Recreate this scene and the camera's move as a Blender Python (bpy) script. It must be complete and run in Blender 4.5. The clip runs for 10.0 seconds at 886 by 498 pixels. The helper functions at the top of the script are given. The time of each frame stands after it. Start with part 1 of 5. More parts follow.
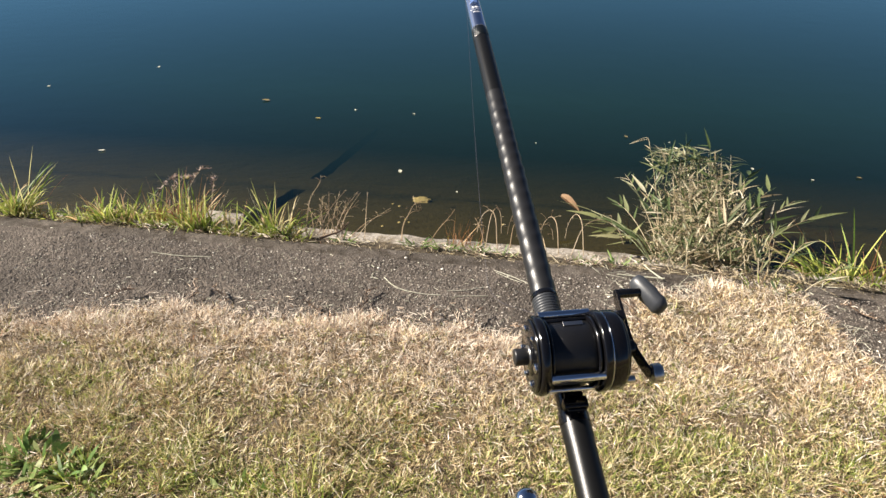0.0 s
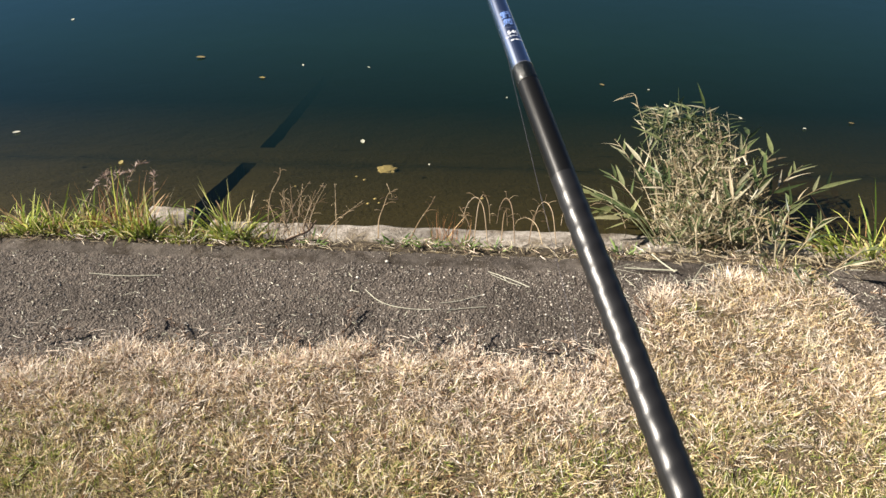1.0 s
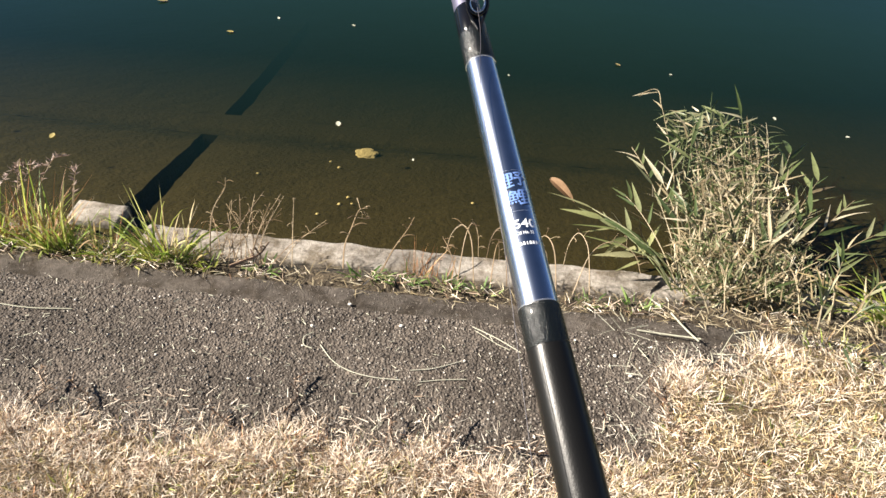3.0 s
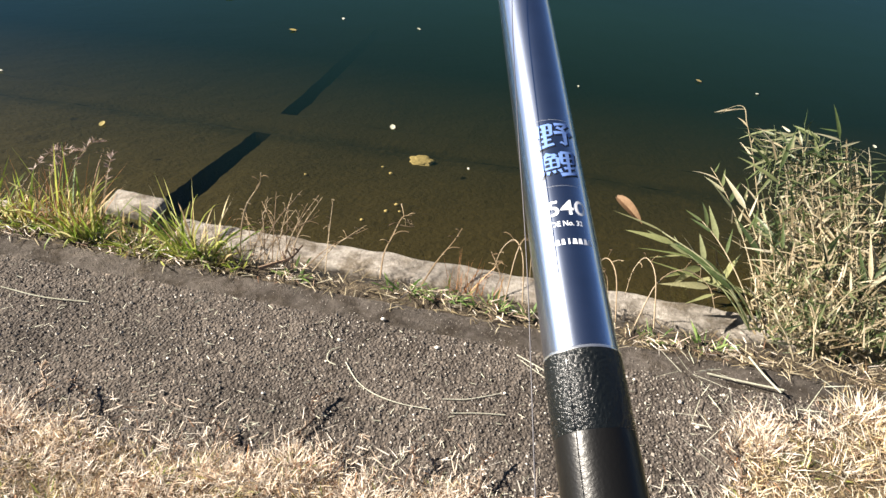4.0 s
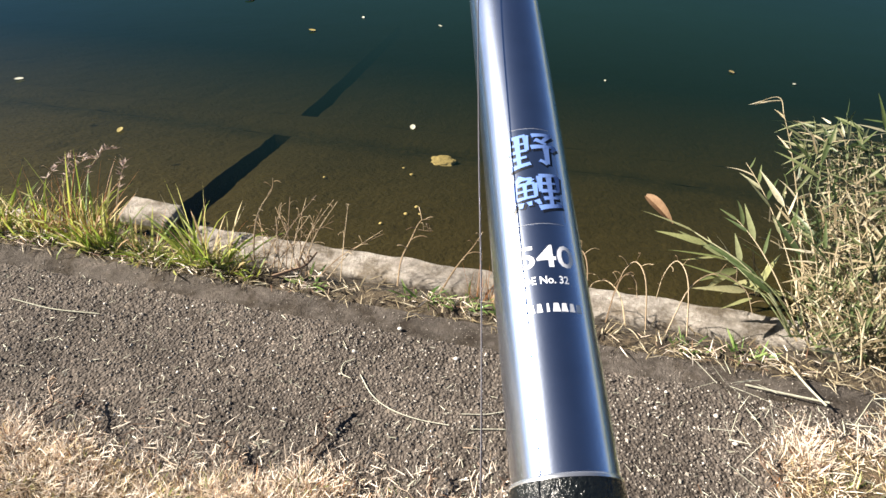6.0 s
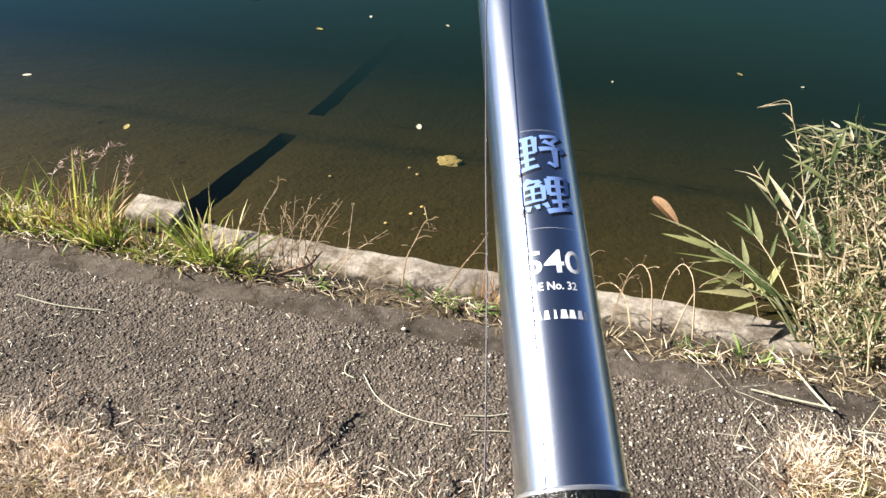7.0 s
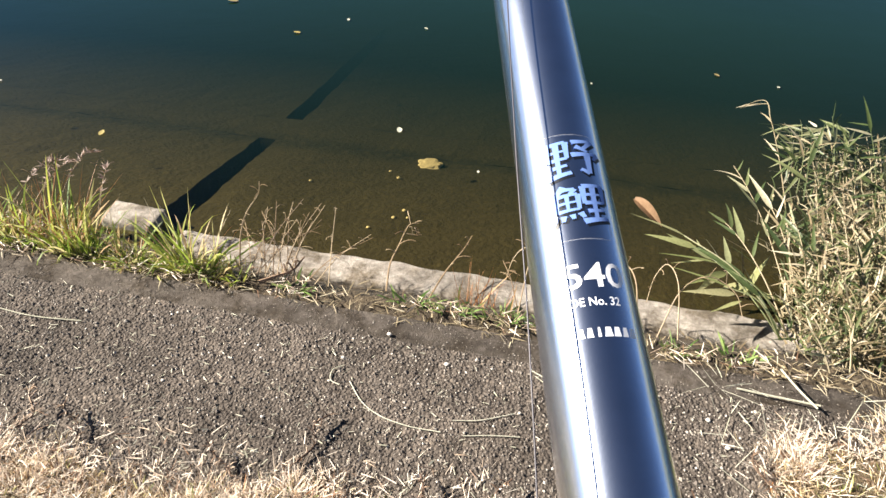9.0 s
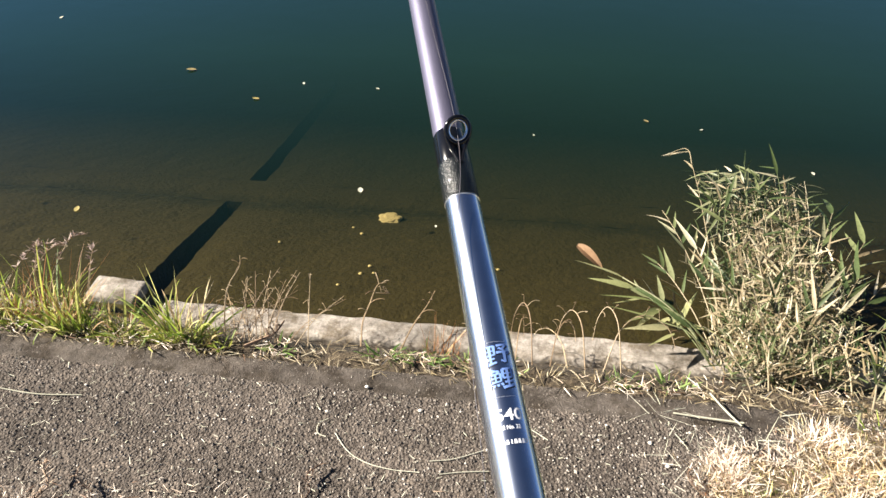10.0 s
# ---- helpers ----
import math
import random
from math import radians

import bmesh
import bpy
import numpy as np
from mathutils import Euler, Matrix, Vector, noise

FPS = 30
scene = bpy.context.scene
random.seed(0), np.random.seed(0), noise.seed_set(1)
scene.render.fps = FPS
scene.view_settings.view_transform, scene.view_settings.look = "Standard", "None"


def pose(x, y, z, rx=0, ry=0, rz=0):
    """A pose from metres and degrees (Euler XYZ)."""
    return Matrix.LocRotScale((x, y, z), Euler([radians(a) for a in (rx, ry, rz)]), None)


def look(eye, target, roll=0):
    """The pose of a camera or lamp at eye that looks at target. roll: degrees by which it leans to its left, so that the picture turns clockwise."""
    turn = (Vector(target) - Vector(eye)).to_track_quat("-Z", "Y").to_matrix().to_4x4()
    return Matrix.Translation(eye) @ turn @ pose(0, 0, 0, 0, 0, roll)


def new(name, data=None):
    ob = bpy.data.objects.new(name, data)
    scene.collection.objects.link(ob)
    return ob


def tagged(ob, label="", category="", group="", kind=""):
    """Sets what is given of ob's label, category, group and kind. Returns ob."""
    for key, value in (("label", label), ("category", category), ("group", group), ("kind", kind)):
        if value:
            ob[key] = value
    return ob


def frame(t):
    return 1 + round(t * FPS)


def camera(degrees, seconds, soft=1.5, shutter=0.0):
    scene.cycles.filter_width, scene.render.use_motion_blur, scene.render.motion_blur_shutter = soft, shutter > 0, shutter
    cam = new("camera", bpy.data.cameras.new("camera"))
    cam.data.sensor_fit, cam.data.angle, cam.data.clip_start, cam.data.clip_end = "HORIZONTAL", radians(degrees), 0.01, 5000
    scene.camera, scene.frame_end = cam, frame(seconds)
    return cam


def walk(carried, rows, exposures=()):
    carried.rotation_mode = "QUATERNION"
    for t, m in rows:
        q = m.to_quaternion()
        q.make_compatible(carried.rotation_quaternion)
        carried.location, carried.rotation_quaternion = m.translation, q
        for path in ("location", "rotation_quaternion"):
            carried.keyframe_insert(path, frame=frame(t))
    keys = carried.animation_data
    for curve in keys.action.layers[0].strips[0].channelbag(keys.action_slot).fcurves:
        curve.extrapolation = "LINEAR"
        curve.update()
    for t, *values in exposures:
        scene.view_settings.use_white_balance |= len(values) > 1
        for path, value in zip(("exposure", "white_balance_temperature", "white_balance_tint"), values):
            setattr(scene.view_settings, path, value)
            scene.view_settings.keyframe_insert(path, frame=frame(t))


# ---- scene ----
cam = camera(64.5, 10.0)
PATH = [
    (0, (0.002, -0.002, 1.331), (-0.001, 1.774, 0.41), -0.1),
    (0.5, (-0.032, 0.239, 1.35), (0.05, 1.946, 0.311), -0.1),
    (1, (-0.118, 0.425, 1.415), (0.017, 2.084, 0.306), -1.2),
    (1.5, (-0.133, 0.607, 1.43), (0.081, 2.227, 0.276), -1.4),
    (2, (-0.095, 0.881, 1.444), (0.19, 2.458, 0.248), -0.7),
    (2.2, (-0.095, 0.935, 1.461), (0.168, 2.497, 0.24), -0.4),
    (3.3, (-0.009, 1.015, 1.401), (0.1, 2.561, 0.138), 2.8),
    (3.5, (0.001, 1.055, 1.378), (0.073, 2.61, 0.122), 2.4),
    (4, (0.015, 1.14, 1.288), (-0.004, 2.719, 0.061), 2.4),
    (4.5, (0.012, 1.215, 1.275), (-0.019, 2.801, 0.057), 1.7),
    (5, (0.023, 1.256, 1.25), (-0.019, 2.836, 0.025), 0.7),
    (5.5, (0.026, 1.257, 1.24), (-0.046, 2.837, 0.017), -0.0),
    (6, (0.043, 1.221, 1.252), (-0.062, 2.792, 0.019), -0.3),
    (7.5, (0.042, 1.229, 1.248), (-0.078, 2.8, 0.016), -0.0),
    (8, (0.036, 1.232, 1.247), (-0.065, 2.817, 0.031), 0.6),
    (8.5, (0.033, 1.236, 1.246), (-0.067, 2.811, 0.016), 0.5),
    (9, (0.028, 1.237, 1.244), (-0.032, 2.815, 0.017), 0.5),
    (9.5, (0.018, 1.197, 1.327), (0.002, 2.796, 0.126), 0.0),
    (10, (0.015, 1.104, 1.44), (0.073, 2.735, 0.283), -0.6),
]
walk(cam, [(t, look(eye, target, roll)) for t, eye, target, roll in PATH],
     [(0.0, 1.54), (1.0, 1.41), (2.0, 1.57), (3.5, 1.72), (5.5, 1.75), (7.5, 1.85), (10.0, 1.88)])

# ---- light ----
SUN_FROM = Vector((-0.82, 0.10, 0.57)).normalized()
world = bpy.data.worlds.new("sky")
scene.world = world
world.use_nodes = True
wt = world.node_tree
sky = wt.nodes.new("ShaderNodeTexSky")
sky.sky_type = 'NISHITA'
sky.sun_disc = False
sky.sun_elevation = math.asin(SUN_FROM.z)
sky.sun_rotation = math.atan2(SUN_FROM.x, SUN_FROM.y) % (2 * math.pi)
sky.altitude = 3500
sky.air_density, sky.dust_density, sky.ozone_density = 0.8, 0.1, 1.6
wt.nodes["Background"].inputs[1].default_value = 0.031
wt.links.new(sky.outputs[0], wt.nodes["Background"].inputs[0])

sun_data = bpy.data.lights.new("sun", 'SUN')
sun_data.energy, sun_data.angle, sun_data.color = 5.0, radians(0.55), (1.0, 0.91, 0.79)
sun = new("sun", sun_data)
sun.rotation_mode = 'QUATERNION'
sun.rotation_quaternion = SUN_FROM.to_track_quat("Z", "Y")
sun.location = SUN_FROM * 20

# ---- shore axes: u along the bank, v out over the water ----
BANK = radians(10.5)
UX, VX = Vector((math.cos(BANK), -math.sin(BANK), 0)), Vector((math.sin(BANK), math.cos(BANK), 0))
SHORE = Matrix(((UX.x, VX.x, 0, 0), (UX.y, VX.y, 0, 0), (0, 0, 1, 0), (0, 0, 0, 1)))
WATER = -0.13


# ---- materials ----
class Mat:
    def __init__(self, name):
        self.m = bpy.data.materials.new(name)
        self.m.use_nodes = True
        self.t = self.m.node_tree
        self.b = self.t.nodes["Principled BSDF"]
        self.out = self.t.nodes["Material Output"]

    def node(self, kind, **values):
        n = self.t.nodes.new(kind)
        for k, v in values.items():
            n.inputs[k.replace("_", " ")].default_value = v
        return n

    def link(self, a, b):
        self.t.links.new(a, b)

    def coords(self):
        return self.t.nodes.new("ShaderNodeTexCoord").outputs["Object"]

    def noise(self, scale, detail=4.0, rough=0.6, vec=None):
        n = self.node("ShaderNodeTexNoise", Scale=scale, Detail=detail, Roughness=rough)
        self.link(vec or self.coords(), n.inputs["Vector"])
        return n.outputs["Fac"]

    def ramp(self, fac, *stops):
        r = self.t.nodes.new("ShaderNodeValToRGB")
        el = r.color_ramp.elements
        while len(el) < len(stops):
            el.new(0.5)
        for e, (p, c) in zip(el, stops):
            e.position, e.color = p, (*c, 1) if len(c) == 3 else c
        self.link(fac, r.inputs[0])
        return r.outputs[0]

    def mix(self, fac, a, b, blend='MIX'):
        n = self.t.nodes.new("ShaderNodeMix")
        n.data_type, n.blend_type = 'RGBA', blend
        for sock, val in ((n.inputs[0], fac), (n.inputs[6], a), (n.inputs[7], b)):
            if isinstance(val, (int, float)):
                sock.default_value = val
            elif isinstance(val, tuple):
                sock.default_value = (*val, 1)
            else:
                self.link(val, sock)
        return n.outputs[2]

    def bump(self, height, strength, distance):
        n = self.node("ShaderNodeBump", Strength=strength, Distance=distance)
        self.link(height, n.inputs["Height"])
        self.link(n.outputs[0], self.b.inputs["Normal"])
        return n

    def set(self, **values):
        for k, v in values.items():
            sock = self.b.inputs[k.replace("_", " ")]
            if isinstance(v, tuple):
                sock.default_value = (*v, 1)
            elif isinstance(v, (int, float)):
                sock.default_value = v
            else:
                self.link(v, sock)
        return self


def leaf_material(name, stops, patch_scale=3.0, glow=0.35, dark=0.75, rough=0.55):
    """Thin leaf: colour differs from blade to blade and from patch to patch, with light coming through."""
    a = Mat(name)
    rnd = a.t.nodes.new("ShaderNodeNewGeometry").outputs["Random Per Island"]
    obj = a.t.nodes.new("ShaderNodeObjectInfo").outputs["Random"]
    add = a.t.nodes.new("ShaderNodeMath")
    add.operation = 'ADD'
    a.link(rnd, add.inputs[0])
    a.link(obj, add.inputs[1])
    fr = a.t.nodes.new("ShaderNodeMath")
    fr.operation = 'FRACT'
    a.link(add.outputs[0], fr.inputs[0])
    colour = a.ramp(fr.outputs[0], *stops)
    patch = a.ramp(a.noise(patch_scale, 3), (0.35, (dark, dark, dark)), (0.65, (1.0, 1.0, 1.0)))
    grain = a.ramp(a.noise(160, 2), (0.3, (0.75, 0.75, 0.75)), (0.7, (1.05, 1.05, 1.05)))
    colour = a.mix(1.0, a.mix(1.0, colour, patch, 'MULTIPLY'), grain, 'MULTIPLY')
    a.set(Base_Color=colour, Roughness=rough)
    a.b.inputs["Specular IOR Level"].default_value = 0.35
    tr = a.t.nodes.new("ShaderNodeBsdfTranslucent")
    a.link(colour, tr.inputs[0])
    mx = a.t.nodes.new("ShaderNodeMixShader")
    mx.inputs[0].default_value = glow
    a.link(a.b.outputs[0], mx.inputs[1])
    a.link(tr.outputs[0], mx.inputs[2])
    a.link(mx.outputs[0], a.out.inputs[0])
    return a.m


STRAW = leaf_material("dry_grass", [(0.0, (0.06, 0.035, 0.02)), (0.22, (0.24, 0.15, 0.075)), (0.40, (0.76, 0.59, 0.36)), (0.75, (0.78, 0.63, 0.34)), (1.0, (0.98, 0.92, 0.74))], 7.0, 0.14, 0.80)
PINK_STRAW = leaf_material("faded_dry_grass", [(0.0, (0.06, 0.032, 0.022)), (0.15, (0.30, 0.175, 0.105)), (0.27, (0.88, 0.70, 0.53)), (1.0, (0.98, 0.92, 0.81))], 7.0, 0.14, 0.78)
GREEN_TURF = leaf_material("turf_green", [(0.0, (0.05, 0.09, 0.018)), (0.3, (0.22, 0.31, 0.05)), (0.62, (0.50, 0.54, 0.13)), (1.0, (0.92, 0.84, 0.46))], 7.0, 0.30, 0.74)
FRESH_GREEN = leaf_material("fresh_green_blade", [(0.0, (0.11, 0.19, 0.03)), (0.3, (0.34, 0.44, 0.07)), (0.6, (0.58, 0.61, 0.14)), (0.82, (0.76, 0.68, 0.34)), (1.0, (0.58, 0.36, 0.20))], 9.0, 0.45, 0.75)
REED_GREEN = leaf_material("reed_leaf", [(0.0, (0.05, 0.08, 0.03)), (0.3, (0.12, 0.165, 0.06)), (0.6, (0.23, 0.26, 0.115)), (0.85, (0.39, 0.39, 0.23)), (1.0, (0.56, 0.51, 0.36))], 8.0, 0.32, 0.6, 0.42)
REED_DRY = leaf_material("reed_dry", [(0.0, (0.19, 0.14, 0.075)), (0.4, (0.38, 0.31, 0.185)), (0.8, (0.53, 0.45, 0.30)), (1.0, (0.68, 0.61, 0.45))], 8.0, 0.2, 0.75)
DEAD_STEM = leaf_material("dead_stem", [(0.0, (0.16, 0.10, 0.06)), (0.5, (0.38, 0.27, 0.16)), (1.0, (0.58, 0.46, 0.30))], 12.0, 0.05, 0.7)
RED_STEM = leaf_material("reddish_stem", [(0.0, (0.30, 0.12, 0.05)), (0.6, (0.46, 0.22, 0.09)), (1.0, (0.56, 0.36, 0.16))], 12.0, 0.2, 0.8)
RUNNER = leaf_material("dark_runner", [(0.0, (0.07, 0.045, 0.032)), (0.6, (0.17, 0.11, 0.075)), (1.0, (0.34, 0.24, 0.16))], 20.0, 0.0, 0.7)
WEED_LEAF = leaf_material("weed_leaf", [(0.0, (0.10, 0.19, 0.04)), (0.5, (0.24, 0.37, 0.10)), (1.0, (0.46, 0.52, 0.22))], 12.0, 0.35, 0.8)
YELLOW_LEAF = leaf_material("fallen_leaf", [(0.0, (0.40, 0.31, 0.10)), (0.6, (0.52, 0.44, 0.18)), (1.0, (0.52, 0.50, 0.30))], 20.0, 0.2, 0.8)
PALE_LEAF = leaf_material("bleached_leaf", [(0.0, (0.55, 0.55, 0.42)), (1.0, (0.78, 0.76, 0.62))], 20.0, 0.2, 0.8)
BROWN_LEAF = leaf_material("brown_leaf", [(0.0, (0.33, 0.20, 0.11)), (1.0, (0.46, 0.31, 0.19))], 30.0, 0.2, 0.7)


def thatch_material():
    """Matted dead grass and crumbs of soil under the turf."""
    a = Mat("turf_thatch")
    col = a.mix(a.noise(9, 5), (0.034, 0.024, 0.014), (0.10, 0.070, 0.040))
    col = a.mix(a.ramp(a.noise(240, 4, 0.8), (0.42, (0, 0, 0)), (0.60, (1, 1, 1))), col, (0.24, 0.18, 0.10))
    a.set(Base_Color=col, Roughness=0.95)
    a.bump(a.noise(190, 5, 0.75), 1.0, 0.012)
    return a.m


def soil_material():
    a = Mat("turf_soil")
    col = a.mix(a.noise(7, 5), (0.022, 0.016, 0.010), (0.055, 0.040, 0.024))
    col = a.mix(a.ramp(a.noise(60, 4), (0.45, (0, 0, 0)), (0.62, (1, 1, 1))), col, (0.10, 0.075, 0.045))
    a.set(Base_Color=col, Roughness=0.95)
    a.bump(a.noise(120, 5), 0.9, 0.01)
    return a.m


def concrete_material(name, tint, rough_stones=True):
    a = Mat(name)
    vec = a.coords()
    base = a.mix(a.ramp(a.noise(2.6, 6, 0.7, vec), (0.35, (0, 0, 0)), (0.65, (1, 1, 1))), tuple(c * 0.62 for c in tint), tuple(c * 1.25 for c in tint))
    base = a.mix(1.0, base, a.ramp(a.noise(17, 6, 0.75, vec), (0.34, (0.62, 0.60, 0.58)), (0.52, (1.0, 1.0, 1.0)), (0.70, (1.28, 1.26, 1.22))), 'MULTIPLY')
    if rough_stones:
        vor = a.node("ShaderNodeTexVoronoi", Scale=135.0)
        a.link(vec, vor.inputs["Vector"])
        cell = a.ramp(vor.outputs["Color"], (0.0, (0.55, 0.52, 0.48)), (0.45, (0.90, 0.88, 0.86)), (0.84, (1.18, 1.15, 1.10)), (0.97, (2.3, 2.2, 2.05)))
        base = a.mix(1.0, base, cell, 'MULTIPLY')
        joint = a.ramp(vor.outputs["Distance"], (0.22, (1, 1, 1)), (0.58, (0.30, 0.28, 0.26)))
        base = a.mix(0.45, base, joint, 'MULTIPLY')
        inv = a.t.nodes.new("ShaderNodeMath")
        inv.operation = 'MULTIPLY_ADD'
        inv.inputs[1].default_value, inv.inputs[2].default_value = -1.0, 1.0
        a.link(vor.outputs["Distance"], inv.inputs[0])
        ht = a.mix(0.45, inv.outputs[0], a.noise(210, 3, 0.6, vec))
        a.bump(ht, 1.0, 0.010)
    else:
        base = a.mix(1.0, base, a.ramp(a.noise(70, 5, 0.7, vec), (0.3, (0.62, 0.60, 0.56)), (0.7, (1.18, 1.16, 1.13))), 'MULTIPLY')
        base = a.mix(1.0, base, a.ramp(a.noise(9, 5, 0.7, vec), (0.38, (0.45, 0.41, 0.35)), (0.55, (1.0, 1.0, 1.0))), 'MULTIPLY')
        a.bump(a.noise(150, 6, 0.8, vec), 1.0, 0.009)
    a.set(Base_Color=base, Roughness=0.92)
    a.b.inputs["Specular IOR Level"].default_value = 0.25
    return a.m


def grit_material():
    a = Mat("paving_grit")
    rnd = a.t.nodes.new("ShaderNodeNewGeometry").outputs["Random Per Island"]
    col = a.ramp(rnd, (0.0, (0.05, 0.043, 0.037)), (0.45, (0.14, 0.12, 0.104)), (0.82, (0.26, 0.23, 0.195)), (0.96, (0.40, 0.36, 0.31)), (1.0, (0.72, 0.67, 0.59)))
    a.set(Base_Color=col, Roughness=0.85)
    return a.m


GRIT = grit_material()
SOIL = soil_material()
THATCH = thatch_material()
ROUGH_CONCRETE = concrete_material("exposed_aggregate_concrete", (0.138, 0.120, 0.106))
SMOOTH_CONCRETE = concrete_material("smooth_concrete_border", (0.122, 0.107, 0.095), False)
KERB_CONCRETE = concrete_material("worn_kerb_concrete", (0.44, 0.41, 0.375), False)


def bed_material(name, a1, a2, spot, joint=False):
    a = Mat(name)
    col = a.mix(a.noise(2.5, 5), a1, a2)
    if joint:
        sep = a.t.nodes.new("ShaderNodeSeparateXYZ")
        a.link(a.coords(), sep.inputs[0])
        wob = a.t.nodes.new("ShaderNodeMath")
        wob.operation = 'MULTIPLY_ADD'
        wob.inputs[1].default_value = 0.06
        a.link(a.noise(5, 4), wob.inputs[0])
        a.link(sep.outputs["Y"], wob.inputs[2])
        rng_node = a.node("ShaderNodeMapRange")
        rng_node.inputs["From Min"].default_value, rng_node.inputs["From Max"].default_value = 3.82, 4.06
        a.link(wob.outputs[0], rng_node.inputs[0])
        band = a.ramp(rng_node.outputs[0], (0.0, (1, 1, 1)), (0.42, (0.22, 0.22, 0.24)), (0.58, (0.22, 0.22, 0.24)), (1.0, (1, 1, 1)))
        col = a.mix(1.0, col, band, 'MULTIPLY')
    col = a.mix(a.ramp(a.noise(28, 4), (0.52, (0, 0, 0)), (0.75, (1, 1, 1))), col, spot)
    a.set(Base_Color=col, Roughness=0.95)
    a.bump(a.noise(40, 5), 0.6, 0.02)
    return a.m


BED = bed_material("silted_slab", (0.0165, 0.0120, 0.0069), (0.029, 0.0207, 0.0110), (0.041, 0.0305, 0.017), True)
MUD = bed_material("dark_mud", (0.014, 0.014, 0.011), (0.028, 0.026, 0.018), (0.035, 0.03, 0.02))


def water_material():
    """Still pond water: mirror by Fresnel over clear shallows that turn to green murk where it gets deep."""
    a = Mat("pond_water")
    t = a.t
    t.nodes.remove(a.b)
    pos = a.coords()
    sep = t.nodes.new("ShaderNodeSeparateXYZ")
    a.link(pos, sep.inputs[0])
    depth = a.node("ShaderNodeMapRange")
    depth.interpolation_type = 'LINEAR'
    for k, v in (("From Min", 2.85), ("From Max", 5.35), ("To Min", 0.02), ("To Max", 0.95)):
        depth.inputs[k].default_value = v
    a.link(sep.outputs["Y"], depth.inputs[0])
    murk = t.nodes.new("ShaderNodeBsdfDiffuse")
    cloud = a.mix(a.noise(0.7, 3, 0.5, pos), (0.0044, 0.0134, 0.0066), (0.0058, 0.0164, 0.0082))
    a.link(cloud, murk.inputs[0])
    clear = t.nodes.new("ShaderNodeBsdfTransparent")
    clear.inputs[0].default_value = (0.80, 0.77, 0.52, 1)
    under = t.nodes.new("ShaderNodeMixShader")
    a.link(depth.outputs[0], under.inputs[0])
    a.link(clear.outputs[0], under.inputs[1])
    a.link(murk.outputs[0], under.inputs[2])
    wave = a.node("ShaderNodeBump", Strength=0.06, Distance=0.02)
    a.link(a.noise(5.0, 3, 0.5, pos), wave.inputs["Height"])
    shine = t.nodes.new("ShaderNodeBsdfGlossy")
    shine.inputs["Roughness"].default_value = 0.03
    shine.inputs["Color"].default_value = (0.54, 0.82, 0.92, 1)
    a.link(wave.outputs[0], shine.inputs["Normal"])
    edge = a.node("ShaderNodeLayerWeight", Blend=0.5)
    a.link(wave.outputs[0], edge.inputs["Normal"])
    power = t.nodes.new("ShaderNodeMath")
    power.operation = 'POWER'
    power.inputs[1].default_value = 5.0
    a.link(edge.outputs["Facing"], power.inputs[0])
    fres = t.nodes.new("ShaderNodeMath")
    fres.operation = 'MULTIPLY_ADD'
    fres.inputs[1].default_value, fres.inputs[2].default_value = 0.80, 0.02
    a.link(power.outputs[0], fres.inputs[0])
    top = t.nodes.new("ShaderNodeMixShader")
    a.link(fres.outputs[0], top.inputs[0])
    a.link(under.outputs[0], top.inputs[1])
    a.link(shine.outputs[0], top.inputs[2])
    a.link(top.outputs[0], a.out.inputs[0])
    return a.m


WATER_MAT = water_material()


def simple(name, colour, rough=0.5, metal=0.0, coat=0.0, grain=0.0, scale=300.0, relief=0.0005):
    a = Mat(name)
    a.set(Base_Color=a.mix(a.noise(scale * 0.08, 3), tuple(c * 0.85 for c in colour), tuple(min(1, c * 1.12) for c in colour)), Roughness=rough, Metallic=metal)
    a.b.inputs["Coat Weight"].default_value = coat
    a.b.inputs["Coat Roughness"].default_value = 0.08
    if grain:
        a.bump(a.noise(scale, 3), grain, relief)
    return a.m


BLANK = simple("gunmetal_blank", (0.58, 0.65, 0.80), 0.22, 1.0, 0.0, 0.03, 900)
BLANK_UPPER = simple("violet_grey_blank", (0.12, 0.115, 0.17), 0.46, 0.6, 0.2, 0.3, 500)
WRAP = simple("glossy_thread_wrap", (0.006, 0.008, 0.009), 0.26, 0.0, 0.1, 0.9, 620, 0.0010)
WRAP.node_tree.nodes["Principled BSDF"].inputs["Specular IOR Level"].default_value = 0.36
GRIP = simple("matt_black_grip", (0.006, 0.006, 0.006), 0.33, 0.0, 0.0, 0.25, 700)
GRIP.node_tree.nodes["Principled BSDF"].inputs["Specular IOR Level"].default_value = 0.32
SHRINK = simple("ribbed_shrink_tube", (0.012, 0.012, 0.013), 0.37, 0.0, 0.0, 0.2, 500)
BLACK_METAL = simple("black_lacquered_metal", (0.004, 0.004, 0.005), 0.13, 0.0, 0.0)
BLACK_RUBBER = simple("charcoal_rubber", (0.035, 0.038, 0.044), 0.42, 0.0, 0.0, 0.3, 600)
CHROME = simple("chrome", (0.75, 0.76, 0.80), 0.10, 1.0)
STEEL = simple("brushed_steel", (0.52, 0.50, 0.48), 0.28, 1.0, 0.0, 0.2, 900)
SPOOL_LINE = simple("black_spooled_line", (0.006, 0.006, 0.007), 0.35, 0.0, 0.0, 0.6, 900)
LINE = simple("dark_monofilament", (0.012, 0.008, 0.022), 0.5)
